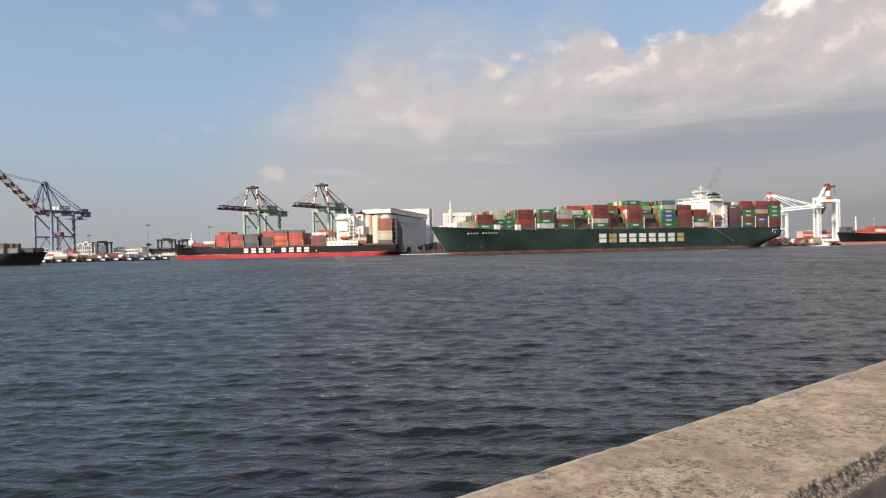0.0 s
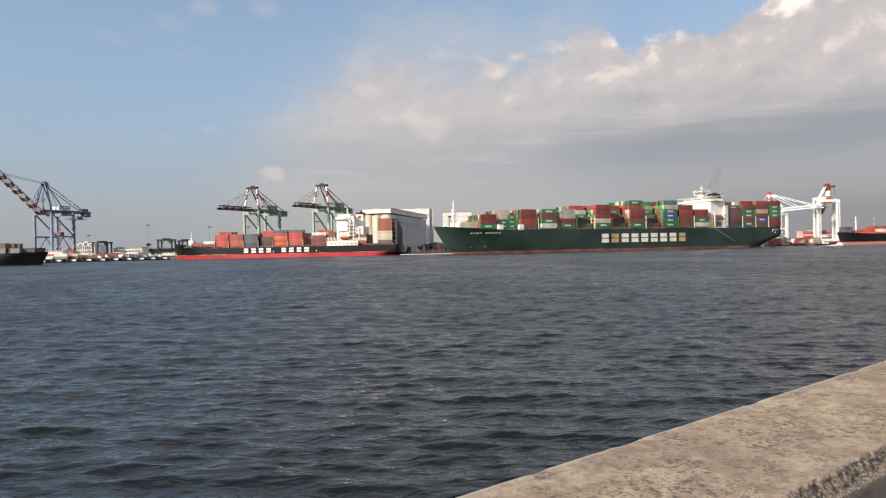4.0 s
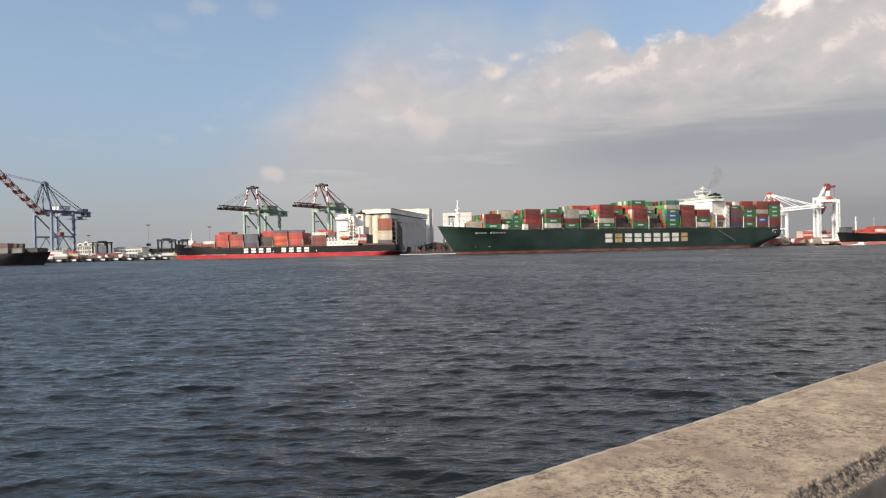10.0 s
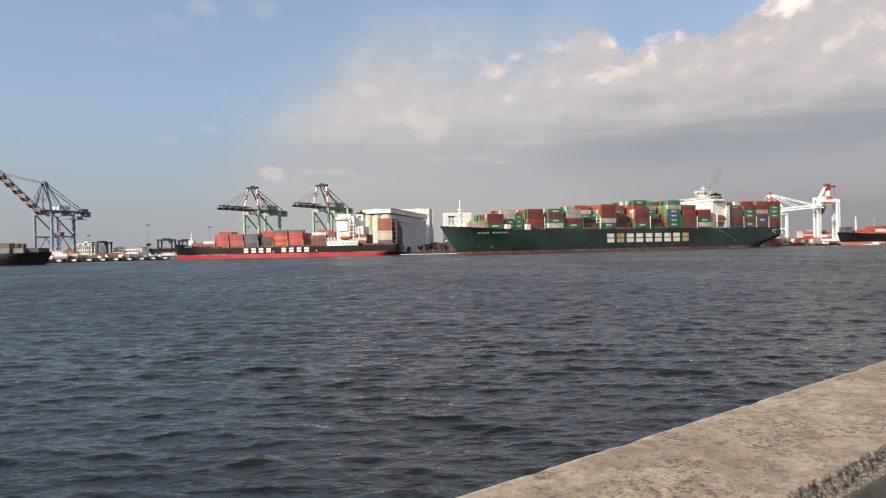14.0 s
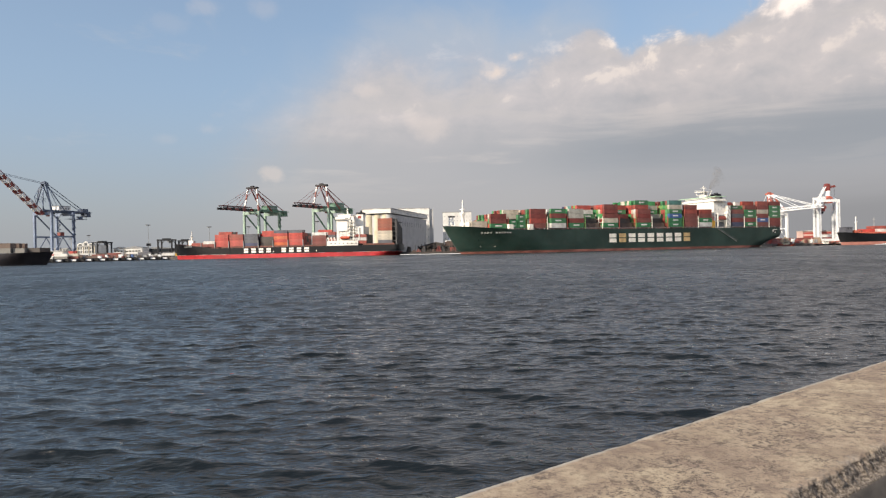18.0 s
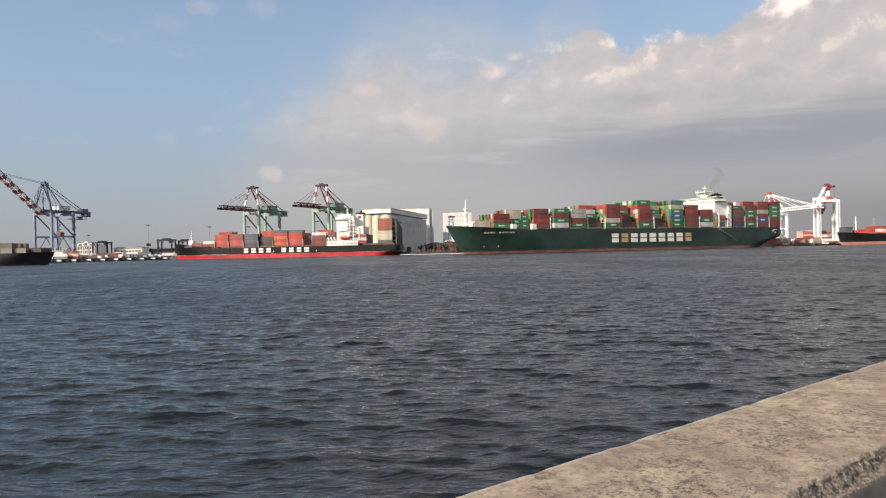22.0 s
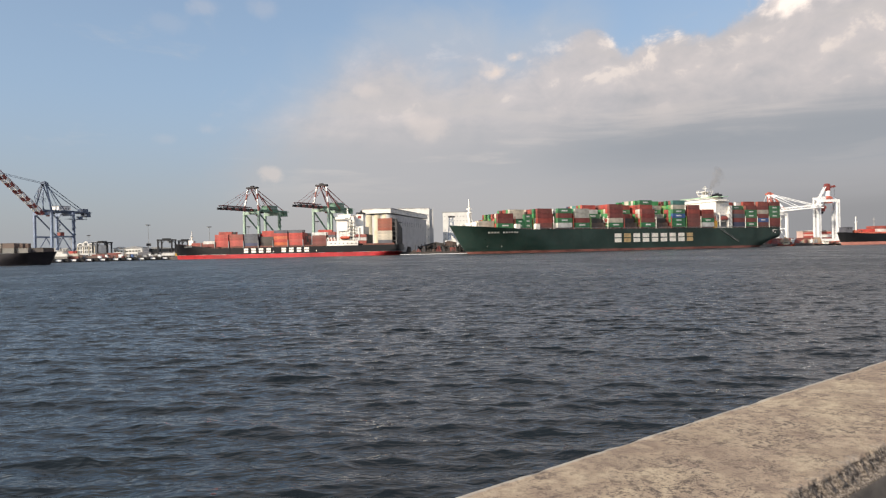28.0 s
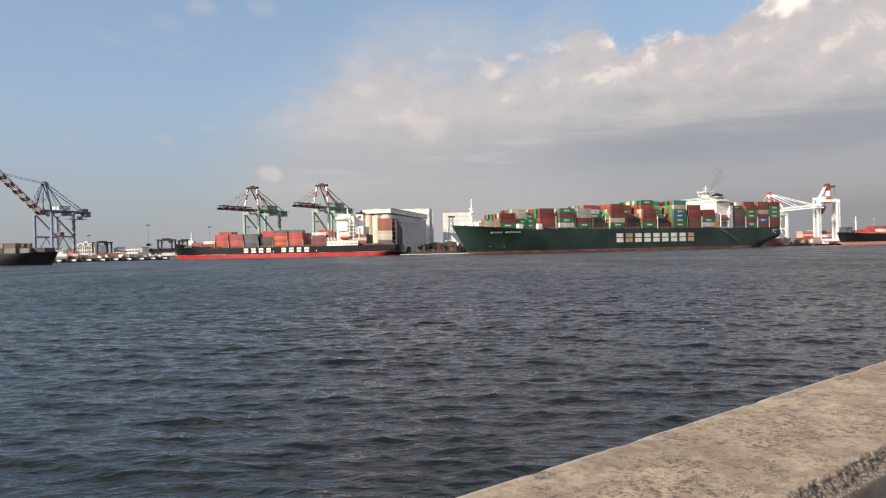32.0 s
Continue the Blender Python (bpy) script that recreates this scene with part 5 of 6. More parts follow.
def shed(name, x, y, w, d, h, wall, roof, label, pitch=1.6, bands=True):
    b = thing(name, pose(x, y, 0), label, "building", "low port sheds")
    part("wall", Shape().box(0, w, 0, d, 2, h), wall, b)
    part("roof", Shape().prism([(-0.4, h), (w + 0.4, h), (w + 0.4, h + 0.3), (w / 2, h + pitch), (-0.4, h + 0.3)], -0.4, d + 0.4, 1), roof, b)
    if bands:
        for z in np.arange(5.0, h - 2.0, 3.4):
            for k in range(max(2, int(w / 3))):
                part("window", Shape().box(0.6 + k * 3.0, 2.9 + k * 3.0, -0.1, 0.05, z, z + 1.3), GLASS, b)
    part("gutter", Shape().box(-0.45, w + 0.45, -0.7, -0.42, h - 0.2, h + 0.1), STEEL, b)
    for x in (0.3, w - 0.5):
        part("downpipe", Shape().tube((x, -0.2, 2.3), (x, -0.2, h - 0.2), 0.12, n=6), STEEL, b)
    part("door", Shape().box(w * 0.4, w * 0.4 + 3.5, -0.12, 0.05, 2.3, 2.3 + min(4, h * 0.4)), STEEL, b)
    return b


shed("quay_office", -329, 695, 10.5, 10, 12.0, WALL_WHITE, ROOF_GREY, "white two storey quay office")
shed("quay_office", -315, 690, 17, 14, 12.2, WALL_WHITE, ROOF_GREY, "long white quay office with bands of dark windows")
shed("freight_shed", -310, 722, 26, 14, 11.5, DARK, ROOF_GREY, "dark open freight shed with a shallow roof")
shed("freight_shed", -262, 735, 34, 16, 12, WALL_WHITE, ROOF_GREY, "white freight shed with a shallow roof")
shed("freight_shed", -300, 790, 60, 20, 15, ROOF_GREY, ROOF_GREY, "grey freight shed far behind the quay")
shed("freight_shed", -470, 760, 60, 25, 14, WALL_WHITE, ROOF_GREY, "white freight shed far behind the quay")
shed("quay_store", 292, 720, 30, 14, 12, WALL_TAN, ROOF_GREY, "tan quay store with a low roof")
store = shed("quay_store", 346, 668, 28, 12, 14.0, WALL_PINK, WALL_WHITE, "pink quay store with red bands and a pale roof", 0.8, False)
for z in (4.2, 7.6, 11.0):
    part("band", Shape().box(0.2, 27.8, -0.14, 0.04, z, z + 1.7), BOX["vermilion"], store, "red painted band")
store = shed("quay_store", -371, 652, 15, 9, 10.2, WALL_WHITE, WALL_WHITE, "white quay store with one red band", 0.6, False)
part("band", Shape().box(0.2, 14.8, -0.14, 0.04, 6.0, 7.5), BOX["vermilion"], store, "red painted band")
shed("freight_shed", 410, 760, 60, 25, 15, WALL_WHITE, ROOF_GREY, "white freight shed far behind the quay")


def light_mast(x, y, h):
    m = thing("light_mast", pose(x, y, 2.3), "tall grey steel floodlight mast", "lamp", "floodlight masts")
    part("pole", Shape().tube((0, 0, 0), (0, 0, h), 0.45, 0.2, 8), STEEL, m)
    part("ring", Shape().box(-2.4, 2.4, -0.5, 0.5, h - 0.6, h - 0.1).box(-0.5, 0.5, -2.0, 2.0, h - 0.6, h - 0.1), DARK, m)
    for k in (-2, -1, 1, 2):
        part("floodlight", Shape().box(k - 0.35, k + 0.35, -0.8, -0.2, h - 1.3, h - 0.6), STEEL, m)
    return m


for x, y, h in ((-321.7, 760, 36), (-402, 790, 27), (-303, 770, 18), (-260, 775, 33), (-215, 770, 32), (-395, 740, 22), (-130, 720, 34), (372, 690, 24)):
    light_mast(x, y, h)


def signal_board(x, y, h):
    m = thing("signal_board", pose(x, y, 2.3), "dark square signal board on a thin post", "sign")
    part("post", Shape().tube((0, 0, 0), (0, 0, h), 0.22, 0.15, 6), STEEL, m)
    part("board", Shape().box(-2.4, 2.4, -0.15, 0.15, h - 2.6, h), DARK, m)
    part("frame", Shape().box(-2.6, 2.6, -0.2, 0.2, h, h + 0.2).box(-2.6, 2.6, -0.2, 0.2, h - 2.8, h - 2.6), STEEL, m)


signal_board(-304.5, 720, 14.5)

# ------------------------------------------------------------ quay furniture
def edge_y(x):
    return 613 + (x + 30) * (613 - 935) / (-30 + 2800)


SKEW = math.degrees(math.atan2(117, 52))


def fender(s, mat):
    """One panel, s metres along the skew quay face."""
    f = thing("quay_fender", pose(-303.2 + s * math.cos(radians(SKEW)), 519.4 + s * math.sin(radians(SKEW)), 0), "painted fender panel on the quay face", "fender", "quay fenders")
    part("panel", Shape().box(-2.9, 2.9, -0.5, 0.0, 0.9, 2.25), mat, f)
    part("rubber_block", Shape().box(-2.4, 2.4, 0.02, 1.6, 0.7, 2.2), TYRE, f)


rng = random.Random(21)
for k in range(19):
    fender(3.5 + 6.6 * k + rng.uniform(-0.3, 0.3), (CRANE_WHITE, TYRE)[k % 2])
kerb = Shape().prism([(-371, 518.3), (-304, 520.3), (-252, 637.3), (-253, 637.5), (-304.6, 521.2), (-371, 519.2)], 2.38, 2.9, 2)
tagged(part("quay_kerb", kerb, QUAY_PAVING), "low concrete kerb along the quay edge", "kerb", kind="structure")


def truck(x, y, cab, load_mat, rz=0):
    t = thing("truck", pose(x, y, 2.4, 0, 0, rz), "container truck parked on the quay", "truck", "port trucks")
    part("chassis", Shape().box(-8, 6, -1.1, 1.1, 0.9, 1.3), DARK, t)
    part("cab", Shape().prism([(6.1, 0.8), (8.4, 0.8), (8.4, 2.2), (8.0, 3.4), (6.1, 3.4)], -1.2, 1.2, 1), cab, t)
    part("windscreen", Shape().box(8.0, 8.35, -1.05, 1.05, 2.25, 3.1), GLASS, t)
    if load_mat:
        part("container", box_mesh(load_mat), None, t, at=Matrix.Translation((-6.6, 0, 1.32)))
    for wx in (-6.5, -5, -3.5, 4.2, 7.2):
        for y0 in (-1.25, 0.85):
            part("rim", Shape().tube((wx, y0 - 0.02, 0.52), (wx, y0 + 0.42, 0.52), 0.28, n=8), STEEL, part("wheel", Shape().tube((wx, y0, 0.52), (wx, y0 + 0.4, 0.52), 0.52, n=10), TYRE, t))


for x, cab, box in ((-398, CRANE_WHITE, "white"), (-380, YARD_BLUE, "brown"), (-362, CRANE_WHITE, "brown"), (-344, ORANGE, "umber"), (-325, CRANE_WHITE, "brown"), (-300, YARD_BLUE, "umber"), (-281, CRANE_WHITE, None), (-258, YELLOW, "white")):
    truck(x, edge_y(x) + rng.uniform(7, 16), cab, box)

YARD = [(-352, 668, ("red", "white")), (-338, 668, ("brown", "white")), (-366, 672, ("white", "red", "vermilion")), (-324, 672, ("green", "cream")), (-380, 676, ("grey", "white")), (-394, 674, ("white", "white")),
        (-268, 690, ("navy", "grey")), (-283, 694, ("dark", "slate")), (-297, 676, ("white",)), (302, 648, ("brown", "red")), (316, 646, ("cream",)), (330, 648, ("vermilion", "brown")), (372, 652, ("vermilion", "red"))]
YARD += [(-390, 646, ("blue", "slate")), (-384, 643, ("slate", "white")), (-372, 642, ("white",)), (-359, 643, ("ash", "white")), (-351, 647, ("brown", "cream")), (-349, 660, ("white",)), (-330, 662, ("brown", "dark")), (-318, 660, ("dark", "brown")), (-301, 662, ("slate",)), (-289, 660, ("dark", "slate")), (-335, 652, ("umber",)), (-412, 672, ("brown", "grey")), (-372, 690, ("white",)), (-357, 692, ("vermilion", "white")), (-343, 694, ("cream", "red")), (-345, 682, ("white",)), (-309, 672, ("white",)), (-294, 670, ("dark", "white")),
         (-280, 668, ("white",)), (-266, 670, ("slate",)), (-251, 668, ("dark", "red")), (287, 708, ("brown", "vermilion", "brown")), (345, 648, ("cream", "brown")), (358, 660, ("vermilion", "vermilion", "white")), (308, 660, ("brown", "cream")), (322, 664, ("brown", "brown"))]
for x, y, tiers in YARD:
    for k, colour in enumerate(tiers):
        tagged(part("freight_container", box_mesh(colour), None, at=pose(x, y, 2.41 + 2.58 * k)), colour + " painted steel freight container stacked on the quay", "container", "yard containers")


def cargo_crate(x, y, w, h, mat):
    c = thing("cargo_crate", pose(x, y, 2.41, 0, 0, jitter.uniform(-12, 12)), "banded cargo bundle waiting on the quay", "crate", "quay cargo")
    part("body", Shape().box(0, w, 0, 2.2, 0.15, h), mat, c)
    for k in (0.2, 0.8):
        part("band", Shape().box(w * k - 0.08, w * k + 0.08, -0.04, 2.24, 0.11, h + 0.04), DARK, c)
        part("skid", Shape().box(w * k - 0.15, w * k + 0.15, 0, 2.2, 0, 0.15), WALL_TAN, c)


jitter = random.Random(8)
for k in range(34):
    x = -392 + 4.1 * k + jitter.uniform(-1.2, 1.2)
    y = edge_y(x) + jitter.uniform(1.5, 6.0)
    cargo_crate(x, y, jitter.uniform(1.8, 4.2), jitter.choice((1.2, 1.8, 2.6, 3.4)), jitter.choice((BOX["brown"], BOX["umber"], BOX["rust"], BOX["slate"], BOX["dark"], CRANE_WHITE, YARD_BLUE, BOX["brown"], STEEL) if x > -352 else (CRANE_WHITE, PALE_BLUE, STEEL, PALE_BLUE)))


def site_hut(x, y, w, rz=0):
    h = thing("site_hut", pose(x, y, 2.41, 0, 0, rz), "white site hut with a blue roof on the quay", "hut", "quay huts")
    part("wall", Shape().box(0, w, 0, 2.5, 0, 2.7), WALL_WHITE, h)
    part("roof", Shape().prism([(-0.3, 2.7), (2.8, 2.7), (1.25, 3.5)], -0.3, w + 0.3, 0), YARD_BLUE, h)
    part("door", Shape().box(0.5, 1.4, -0.06, 0.02, 0.05, 2.1), STEEL, h)
    for k in range(int(w / 2) - 1):
        part("window", Shape().box(2.0 + 1.8 * k, 3.2 + 1.8 * k, -0.06, 0.02, 1.0, 2.0), GLASS, h)


for k in range(10):
    cargo_crate(300 + 5.2 * k + jitter.uniform(-1, 1), 636 + jitter.uniform(0, 3), jitter.uniform(2, 4), jitter.choice((1.6, 2.4, 3.4, 4.4)), jitter.choice((BOX["brown"], BOX["vermilion"], BOX["cream"], STEEL, WALL_TAN, CRANE_WHITE)))

for x, y, w in ((-388, 664, 7), (-377, 661, 9), (-371, 658, 6), (-364, 660, 8), (-352, 659, 6), (-318, 661, 7), (-304, 657, 6), (-247, 650, 6)):
    site_hut(x, y, w)


def cable_reel(x, y, r):
    c = thing("cable_reel", pose(x, y, 2.4 + r), "large tan cable reel standing on the quay", "reel")
    part("drum", Shape().tube((0, -2, 0), (0, 2, 0), r * 0.6, n=16), WALL_TAN, c)
    for k in (-2.3, 2.0):
        part("flange", Shape().tube((0, k, 0), (0, k + 0.3, 0), r, n=20), WALL_TAN, c)


stage = thing("landing_stage", pose(336, 627.5, 0), "low red-brown landing stage along the quay face", "jetty")
part("deck", Shape().box(0, 46, 0, 4.5, 1.5, 2.1), BOOT_PINK, stage)
part("face", Shape().box(0, 46, -0.12, 0.0, 0.1, 1.9), BOOT_PINK, stage)
for k in range(12):
    part("pile", Shape().tube((1.2 + 3.95 * k, -0.4, -3), (1.2 + 3.95 * k, -0.4, 2.9), 0.28, n=7), BOX["umber"], stage)
cable_reel(344.5, 640, 2.6)
cable_reel(336.0, 641, 1.9)


def heap(x, y, w, h, mat, seed):
    """A loose pile of scrap or sand."""
    q, s = random.Random(seed), Shape()
    n, m = 14, 5
    for j in range(m + 1):
        for i in range(n):
            a, f = 2 * math.pi * i / n, 1 - j / m
            k = w * f * (0.75 + 0.5 * q.random())
            s.v.append((k * math.cos(a), 0.6 * k * math.sin(a), h * (1 - f ** 1.6) * (0.85 + 0.3 * q.random())))
    s.f = [(j * n + i, j * n + (i + 1) % n, (j + 1) * n + (i + 1) % n, (j + 1) * n + i) for j in range(m) for i in range(n)]
    s.m = [0] * len(s.f)
    tagged(part("scrap_heap", s, mat, at=pose(x, y, 2.41)), "rusty loose heap of scrap on the quay", "heap", "scrap heaps")


for k, (x, w, h, m) in enumerate(((306, 5, 4.5, BOX["brown"]), (315, 6, 6, WALL_TAN), (325, 5, 3.6, BOX["brown"]), (333, 4, 4.0, WALL_TAN), (368, 5, 3.5, BOX["vermilion"]))):
    heap(x, 639 + k % 2, w, h, m, k)


# ------------------------------------------------------------ small craft
def work_boat(name, at, label, hull_mat, house_mat, L=16.0, B=5.0):
    b = thing(name, at, label, "boat")
    deck = lambda x: 1.5 + 1.2 * max(0.0, (x - L * 0.5) / (L * 0.5)) ** 1.5
    skin, line = hull_shape(L, B, deck, stern_up=(0.6, 1.0), stem_rake=L * 0.12, z0=-0.6, z1=None, run=3, entry=L * 0.42, steps=20, rows=4)
    part("hull", skin, hull_mat, b, smooth=True)
    part("deck", deck_plate(L, line, deck, 0.25, 16), DECK_RED, b)
    cabin = part("wheelhouse", Shape().box(L * 0.35, L * 0.6, -B * 0.3, B * 0.3, 1.2, 3.9).box(L * 0.33, L * 0.63, -B * 0.34, B * 0.34, 3.9, 4.1), house_mat, b)
    for y in (-B * 0.31, B * 0.29):
        for k in range(3):
            part("window", Shape().box(L * (0.37 + 0.075 * k), L * (0.43 + 0.075 * k), y, y + B * 0.02, 2.7, 3.5), GLASS, cabin)
    part("windscreen", Shape().box(L * 0.59, L * 0.605, -B * 0.26, B * 0.26, 2.7, 3.5), GLASS, cabin)
    part("mast", Shape().tube((L * 0.42, 0, 4), (L * 0.42, 0, 8), 0.12, 0.06, 6).box(L * 0.41, L * 0.43, -1, 1, 6.4, 6.5), STEEL, b)
    return b


def motor_boat():
    b = thing("motor_boat", pose(306, 560, 0), "small white motor boat throwing spray across the harbour", "boat")
    L, deck = 9.0, lambda x: 1.1 + 0.9 * max(0.0, (x - 4) / 5) ** 1.3
    skin, line = hull_shape(L, 2.8, deck, stern_up=(0.3, 0.8), stem_rake=1.6, z0=-0.4, z1=None, run=1.5, entry=4.6, steps=20, rows=4)
    part("hull", skin, WHITE, b, smooth=True)
    part("deck", deck_plate(L, line, deck, 0.15, 14), CREAM, b)
    cabin = part("cabin", Shape().prism([(2.4, 1.0), (6.2, 1.0), (5.2, 2.3), (2.6, 2.4)], -0.95, 0.95, 1), WHITE, b)
    part("windscreen", Shape().beam((6.0, 0, 1.35), (5.35, 0, 2.2), 1.7, 0.06), GLASS, cabin)
    part("outboard_motor", Shape().box(-0.5, 0.2, -0.3, 0.3, 0.4, 1.5).box(-0.35, 0.0, -0.15, 0.15, -0.4, 0.4), DARK, b)
    for side in (-1, 1):
        part("spray", Shape().prism([(-9, 0.06), (6.5, 0.06), (5.0, 0.75), (1.0, 0.9), (-4, 0.35)], side * 1.5, side * 2.3, 1), CRANE_WHITE, b, "white bow spray")
    return b


SPEED_BOAT = motor_boat()
for x, y, rz, hm, wm, L in ((301, 627, 5, BOX["brown"], WALL_CREAM, 17), (318, 628, 170, ORANGE, WHITE, 15), (336, 627, 3, DARK, CREAM, 19), (352, 624, 0, HULL_BLACK, WHITE, 14), (-12, 640, 20, HULL_BLACK, WHITE, 22), (4, 668, 60, DARK, CREAM, 20)):
    work_boat("work_boat", pose(x, y, 0, 0, 0, rz), "small harbour work boat moored by the quay", hm, wm, L)

barge = thing("barge", pose(-34, 598, 0, 0, 0, -4), "low dark barge with mooring posts and tarped cargo", "boat")
part("hull", Shape().prism([(-2, 2.2), (0, -1), (46, -1), (48, 2.2)], -5, 5, 1), TAR_TIMBER, barge)
jr = random.Random(3)
for k in range(15):
    x = 2 + 3.1 * k + jr.uniform(-0.6, 0.6)
    part("post", Shape().tube((x, -4.2, 2.2), (x, -4.2, 4.2 + 4.5 * jr.random()), 0.22, n=6), TAR_TIMBER, barge)
for k in range(10):
    x, w, h = 2.5 + 4.3 * k, jr.uniform(2.5, 5.0), jr.uniform(1.8, 5.2)
    part("deck_cargo", Shape().prism([(x, 2.1), (x + w, 2.1), (x + w * jr.uniform(0.7, 1.0), 2.1 + h * jr.uniform(0.5, 1)), (x + w * jr.uniform(0.1, 0.6), 2.1 + h)], -3.6 + jr.random(), 3.2, 1), (TAR_TIMBER, BOX["umber"], BOX["brown"], RACK_STEEL)[k % 4], barge)
part("wheelhouse", Shape().box(40, 45, -3, 3, 2.1, 5.6), BOX["brown"], barge)
part("boom", Shape().beam((10, 0, 2), (26, 0, 8.5), 0.5), TAR_TIMBER, barge)


jetty = thing("timber_jetty", pose(-22, 612, 0, 0, 0, -4), "dark timber jetty on close piles", "jetty")
part("deck", Shape().box(0, 44, -3, 3, 6.0, 6.8), TYRE, jetty)
for k in range(16):
    for y in (-2.6, 2.6):
        part("pile", Shape().tube((0.8 + 2.8 * k, y, -3), (0.8 + 2.8 * k, y, 6.0 + (1.6 + 1.4 * (k % 3)) * (y < 0)), 0.38, 0.34, 7), TAR_TIMBER, jetty)
for k in range(5):
    part("brace", Shape().beam((1 + 8.4 * k, -2.7, 0.6), (6.6 + 8.4 * k, -2.7, 5.8), 0.3), TAR_TIMBER, jetty)
part("shed", Shape().prism([(5, 6.82), (23, 6.82), (23, 9.2), (16, 10.6), (5, 8.0)], -1.6, 2.4, 1), TAR_TIMBER, jetty, "dark sheet shed")
part("shed", Shape().prism([(24, 6.82), (34, 6.82), (34, 10.0), (27, 11.4), (24, 10.4)], -1.2, 2.4, 1), BOX["umber"], jetty, "soot brown sheet shed")
for k in range(7):
    part("crossbeam", Shape().box(1 + 6 * k, 6.6 + 6 * k, -2.5, -2.1, 3.4, 4.2), TAR_TIMBER, jetty)
for k in range(6):
    x = 2.5 + 6.6 * k
    part("deck_rail", Shape().box(x, x + 5.4, -2.9, -2.8, 7.7, 7.85).box(x, x + 0.15, -2.9, -2.8, 6.82, 7.7).box(x + 5.2, x + 5.35, -2.9, -2.8, 6.82, 7.7), RACK_STEEL, jetty)
    part("deck_load", Shape().prism([(x, 6.82), (x + 3.4, 6.82), (x + 3.0, 7.6 + 0.5 * (k % 3)), (x + 0.5, 7.9 + 0.4 * (k % 2))], 2.45, 2.85, 1), (BOX["rust"], STEEL, BOX["umber"])[k % 3], jetty)
part("back_screen", Shape().box(0.5, 43, 2.9, 3.1, 0.6, 5.9), TYRE, jetty, "dark timber screen")


boom_line = thing("floating_boom", pose(-36, 578, 0, 0, 0, 3), "white floating boom lying on the water", "boom")
for k in range(19):
    part("float", Shape().tube((3.0 * k, 0.3 * math.sin(k), 0.12), (3.0 * k + 2.8, 0.3 * math.sin(k + 1), 0.12), 0.32, n=8), CRANE_WHITE, boom_line)


def floating_crane():
    c = thing("floating_crane", pose(8, 640, 0), "white and blue floating crane with a lattice tower", "crane")
    part("pontoon", Shape().box(-9, 12, -5, 5, -1, 2.6), BOX["brown"], c)
    for x in (-2.0, 2.0):
        for y in (-2.0, 2.0):
            part("tower_leg", Shape().beam((x * 1.6, y, 2.6), (x * 0.8, y * 0.8, 33), 0.8), CRANE_NAVY, c)
    for y in (-1.9, 1.9):
        lace = Shape()
        for k in range(6):
            z0, z1 = 2.6 + 5 * k, 7.6 + 5 * k
            lace.beam((-2.9 + 0.25 * k, y, z0), (2.9 - 0.3 * k, y, z1), 0.45)
            lace.beam((2.9 - 0.25 * k, y, z0), (-2.9 + 0.3 * k, y, z1), 0.3)
        part("tower_lacing", lace, CRANE_BLUE, c)
    part("house", Shape().box(-6, 0, -3.5, 3.5, 2.6, 12), WHITE, c)
    part("house", Shape().prism([(0, 2.6), (12, 2.6), (0, 17)], -3, 3, 1), WHITE, c, "white sloping deck housing")
    part("tower_head", Shape().box(-2.5, 3.5, -2.2, 2.2, 33, 34.4), DARK, c)
    return c


floating_crane()


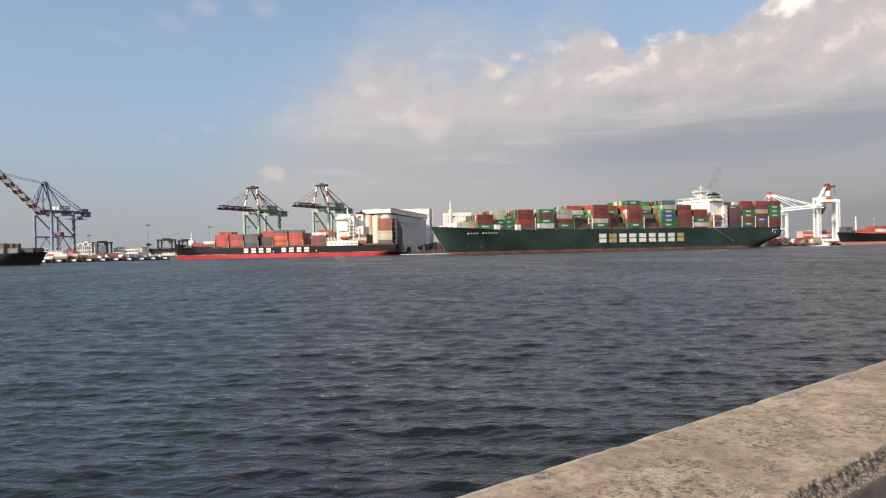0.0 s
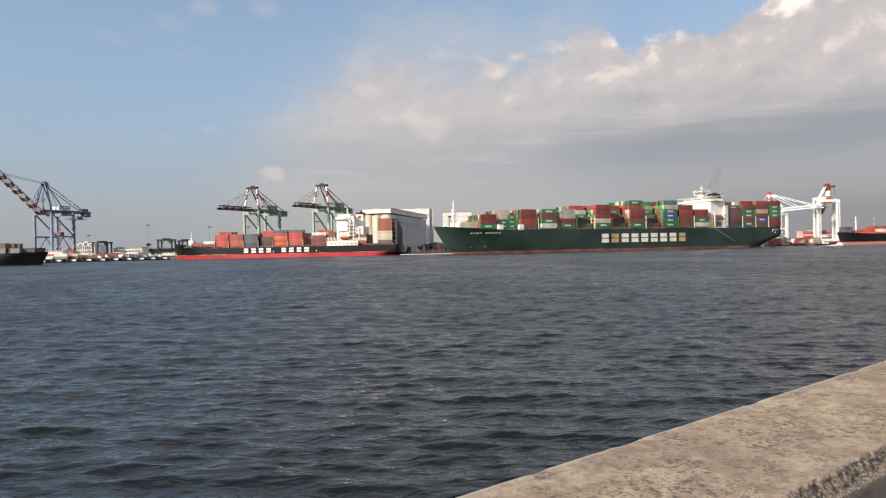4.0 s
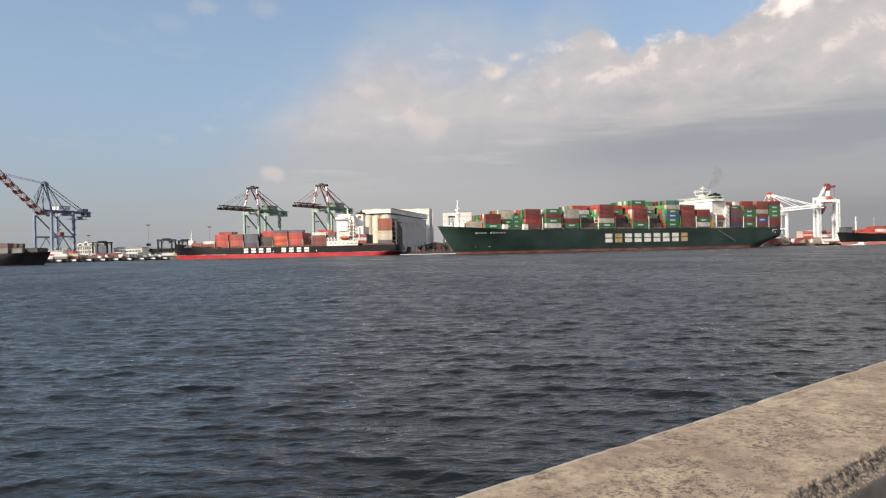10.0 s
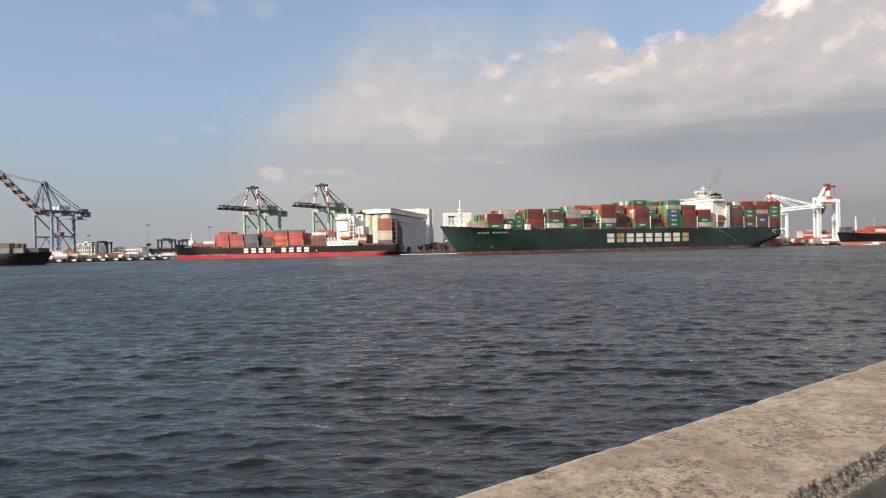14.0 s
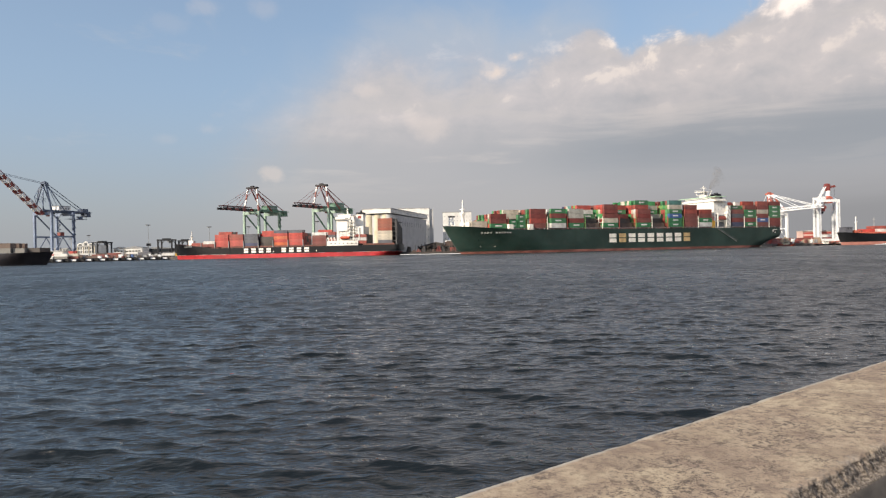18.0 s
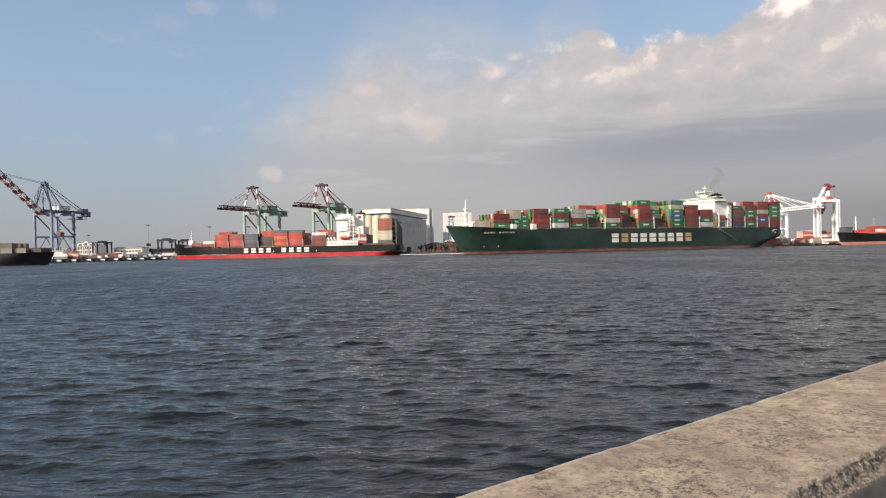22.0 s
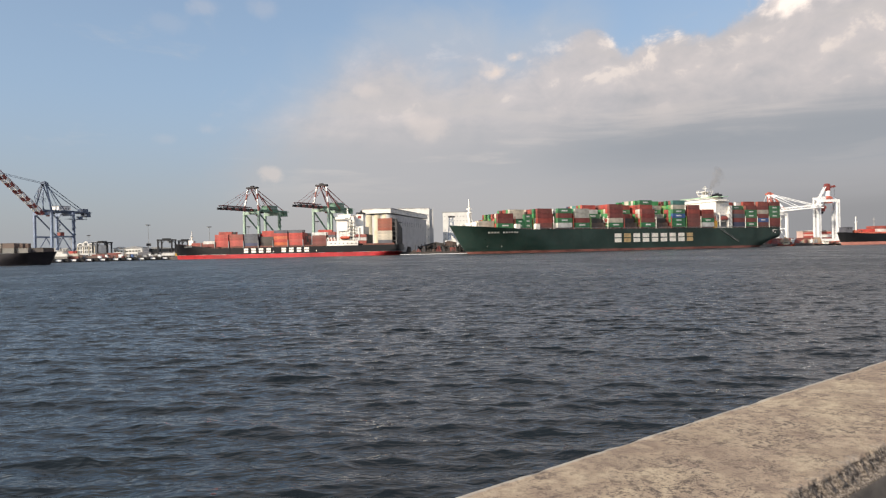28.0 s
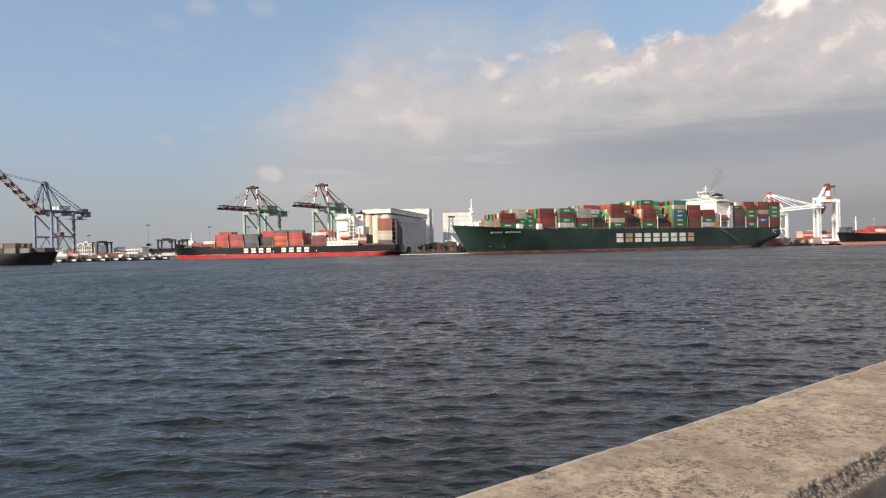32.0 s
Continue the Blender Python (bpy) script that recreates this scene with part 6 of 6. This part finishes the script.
# ------------------------------------------------------------ funnel smoke
def smoke():
    m = Tree("thin_brown_smoke")
    m.bsdf.inputs["Base Color"].default_value = (0.155, 0.115, 0.055, 1)
    m.bsdf.inputs["Roughness"].default_value = 1.0
    m.set(m.bsdf.inputs["Alpha"], m.ramp(m.noise(m.coords(), 0.11, 1), 0.25, 0.75, 0.010, 0.050))
    s = Shape()
    for shell, wide in enumerate((1.0, 0.66, 0.34)):
        n, h, v = 16, 24, []
        for j in range(h + 1):
            f = j / h
            c = Vector((0.5 + 9 * f, 1.5 * math.sin(5 * f), 1.0 + 17 * f ** 0.8 + 0.6 * math.sin(9 * f)))
            r = wide * (0.9 + 6.0 * f) * (1.0 if 0 < j < h else 0.05)
            v += [c + r * (1 + 0.45 * noise.noise(Vector((0.5 * i, 0.35 * j, shell * 3.7)))) * Vector((-0.5 * math.cos(2 * math.pi * i / n), math.sin(2 * math.pi * i / n), 0.85 * math.cos(2 * math.pi * i / n))) for i in range(n)]
        s.add(v, [(j * n + i, j * n + (i + 1) % n, (j + 1) * n + (i + 1) % n, (j + 1) * n + i) for j in range(h) for i in range(n)])
    ob = part("smoke", s, m.mat, smooth=True)
    ob.matrix_basis = pose(219.5, 575, 45)
    return tagged(ob, "thin brown smoke drifting up from the ship funnel", "smoke", kind="stuff")


SMOKE = smoke()


# ------------------------------------------------------------ what moves
def motions():
    swing = [(0, 0.0), (3.5, 0.135), (6, 0.215), (9, 0.33), (13, 0.453), (17, 0.566), (20, 0.68), (23, 0.77), (25, 0.82), (28, 0.897), (32, 1.0)]
    walk(GREEN_SHIP, [(t, pose(274.7 + 3.8 * p, 592.9 + 12.3 * p, 0, 0, 0, 200 + 5.5 * p)) for t, p in swing])
    walk(LEFT_SHIP, [(0, pose(-318.4, 366, 0)), (9, pose(-316.4, 366, 0)), (19, pose(-314.7, 366, 0)), (32, pose(-312.3, 366, 0))])
    walk(SPEED_BOAT, [(0, pose(304, 560, 0)), (16, pose(350, 560, 0)), (32, pose(396, 560, 0))])
    walk(WATER, [(0, pose(0, 0, 0)), (16, pose(3.6, 9.5, 0)), (32, pose(7.2, 19, 0))])
    walk(SMOKE, [(t, pose(219.5 + 5.6 * p, 574 + 11 * p, 45 + 0.4 * math.sin(t))) for t, p in swing])
    walk(CLOUDS, [(0, pose(0, 0, 0)), (32, pose(0, 0, 0, 0, 0, 0.23))])


motions()
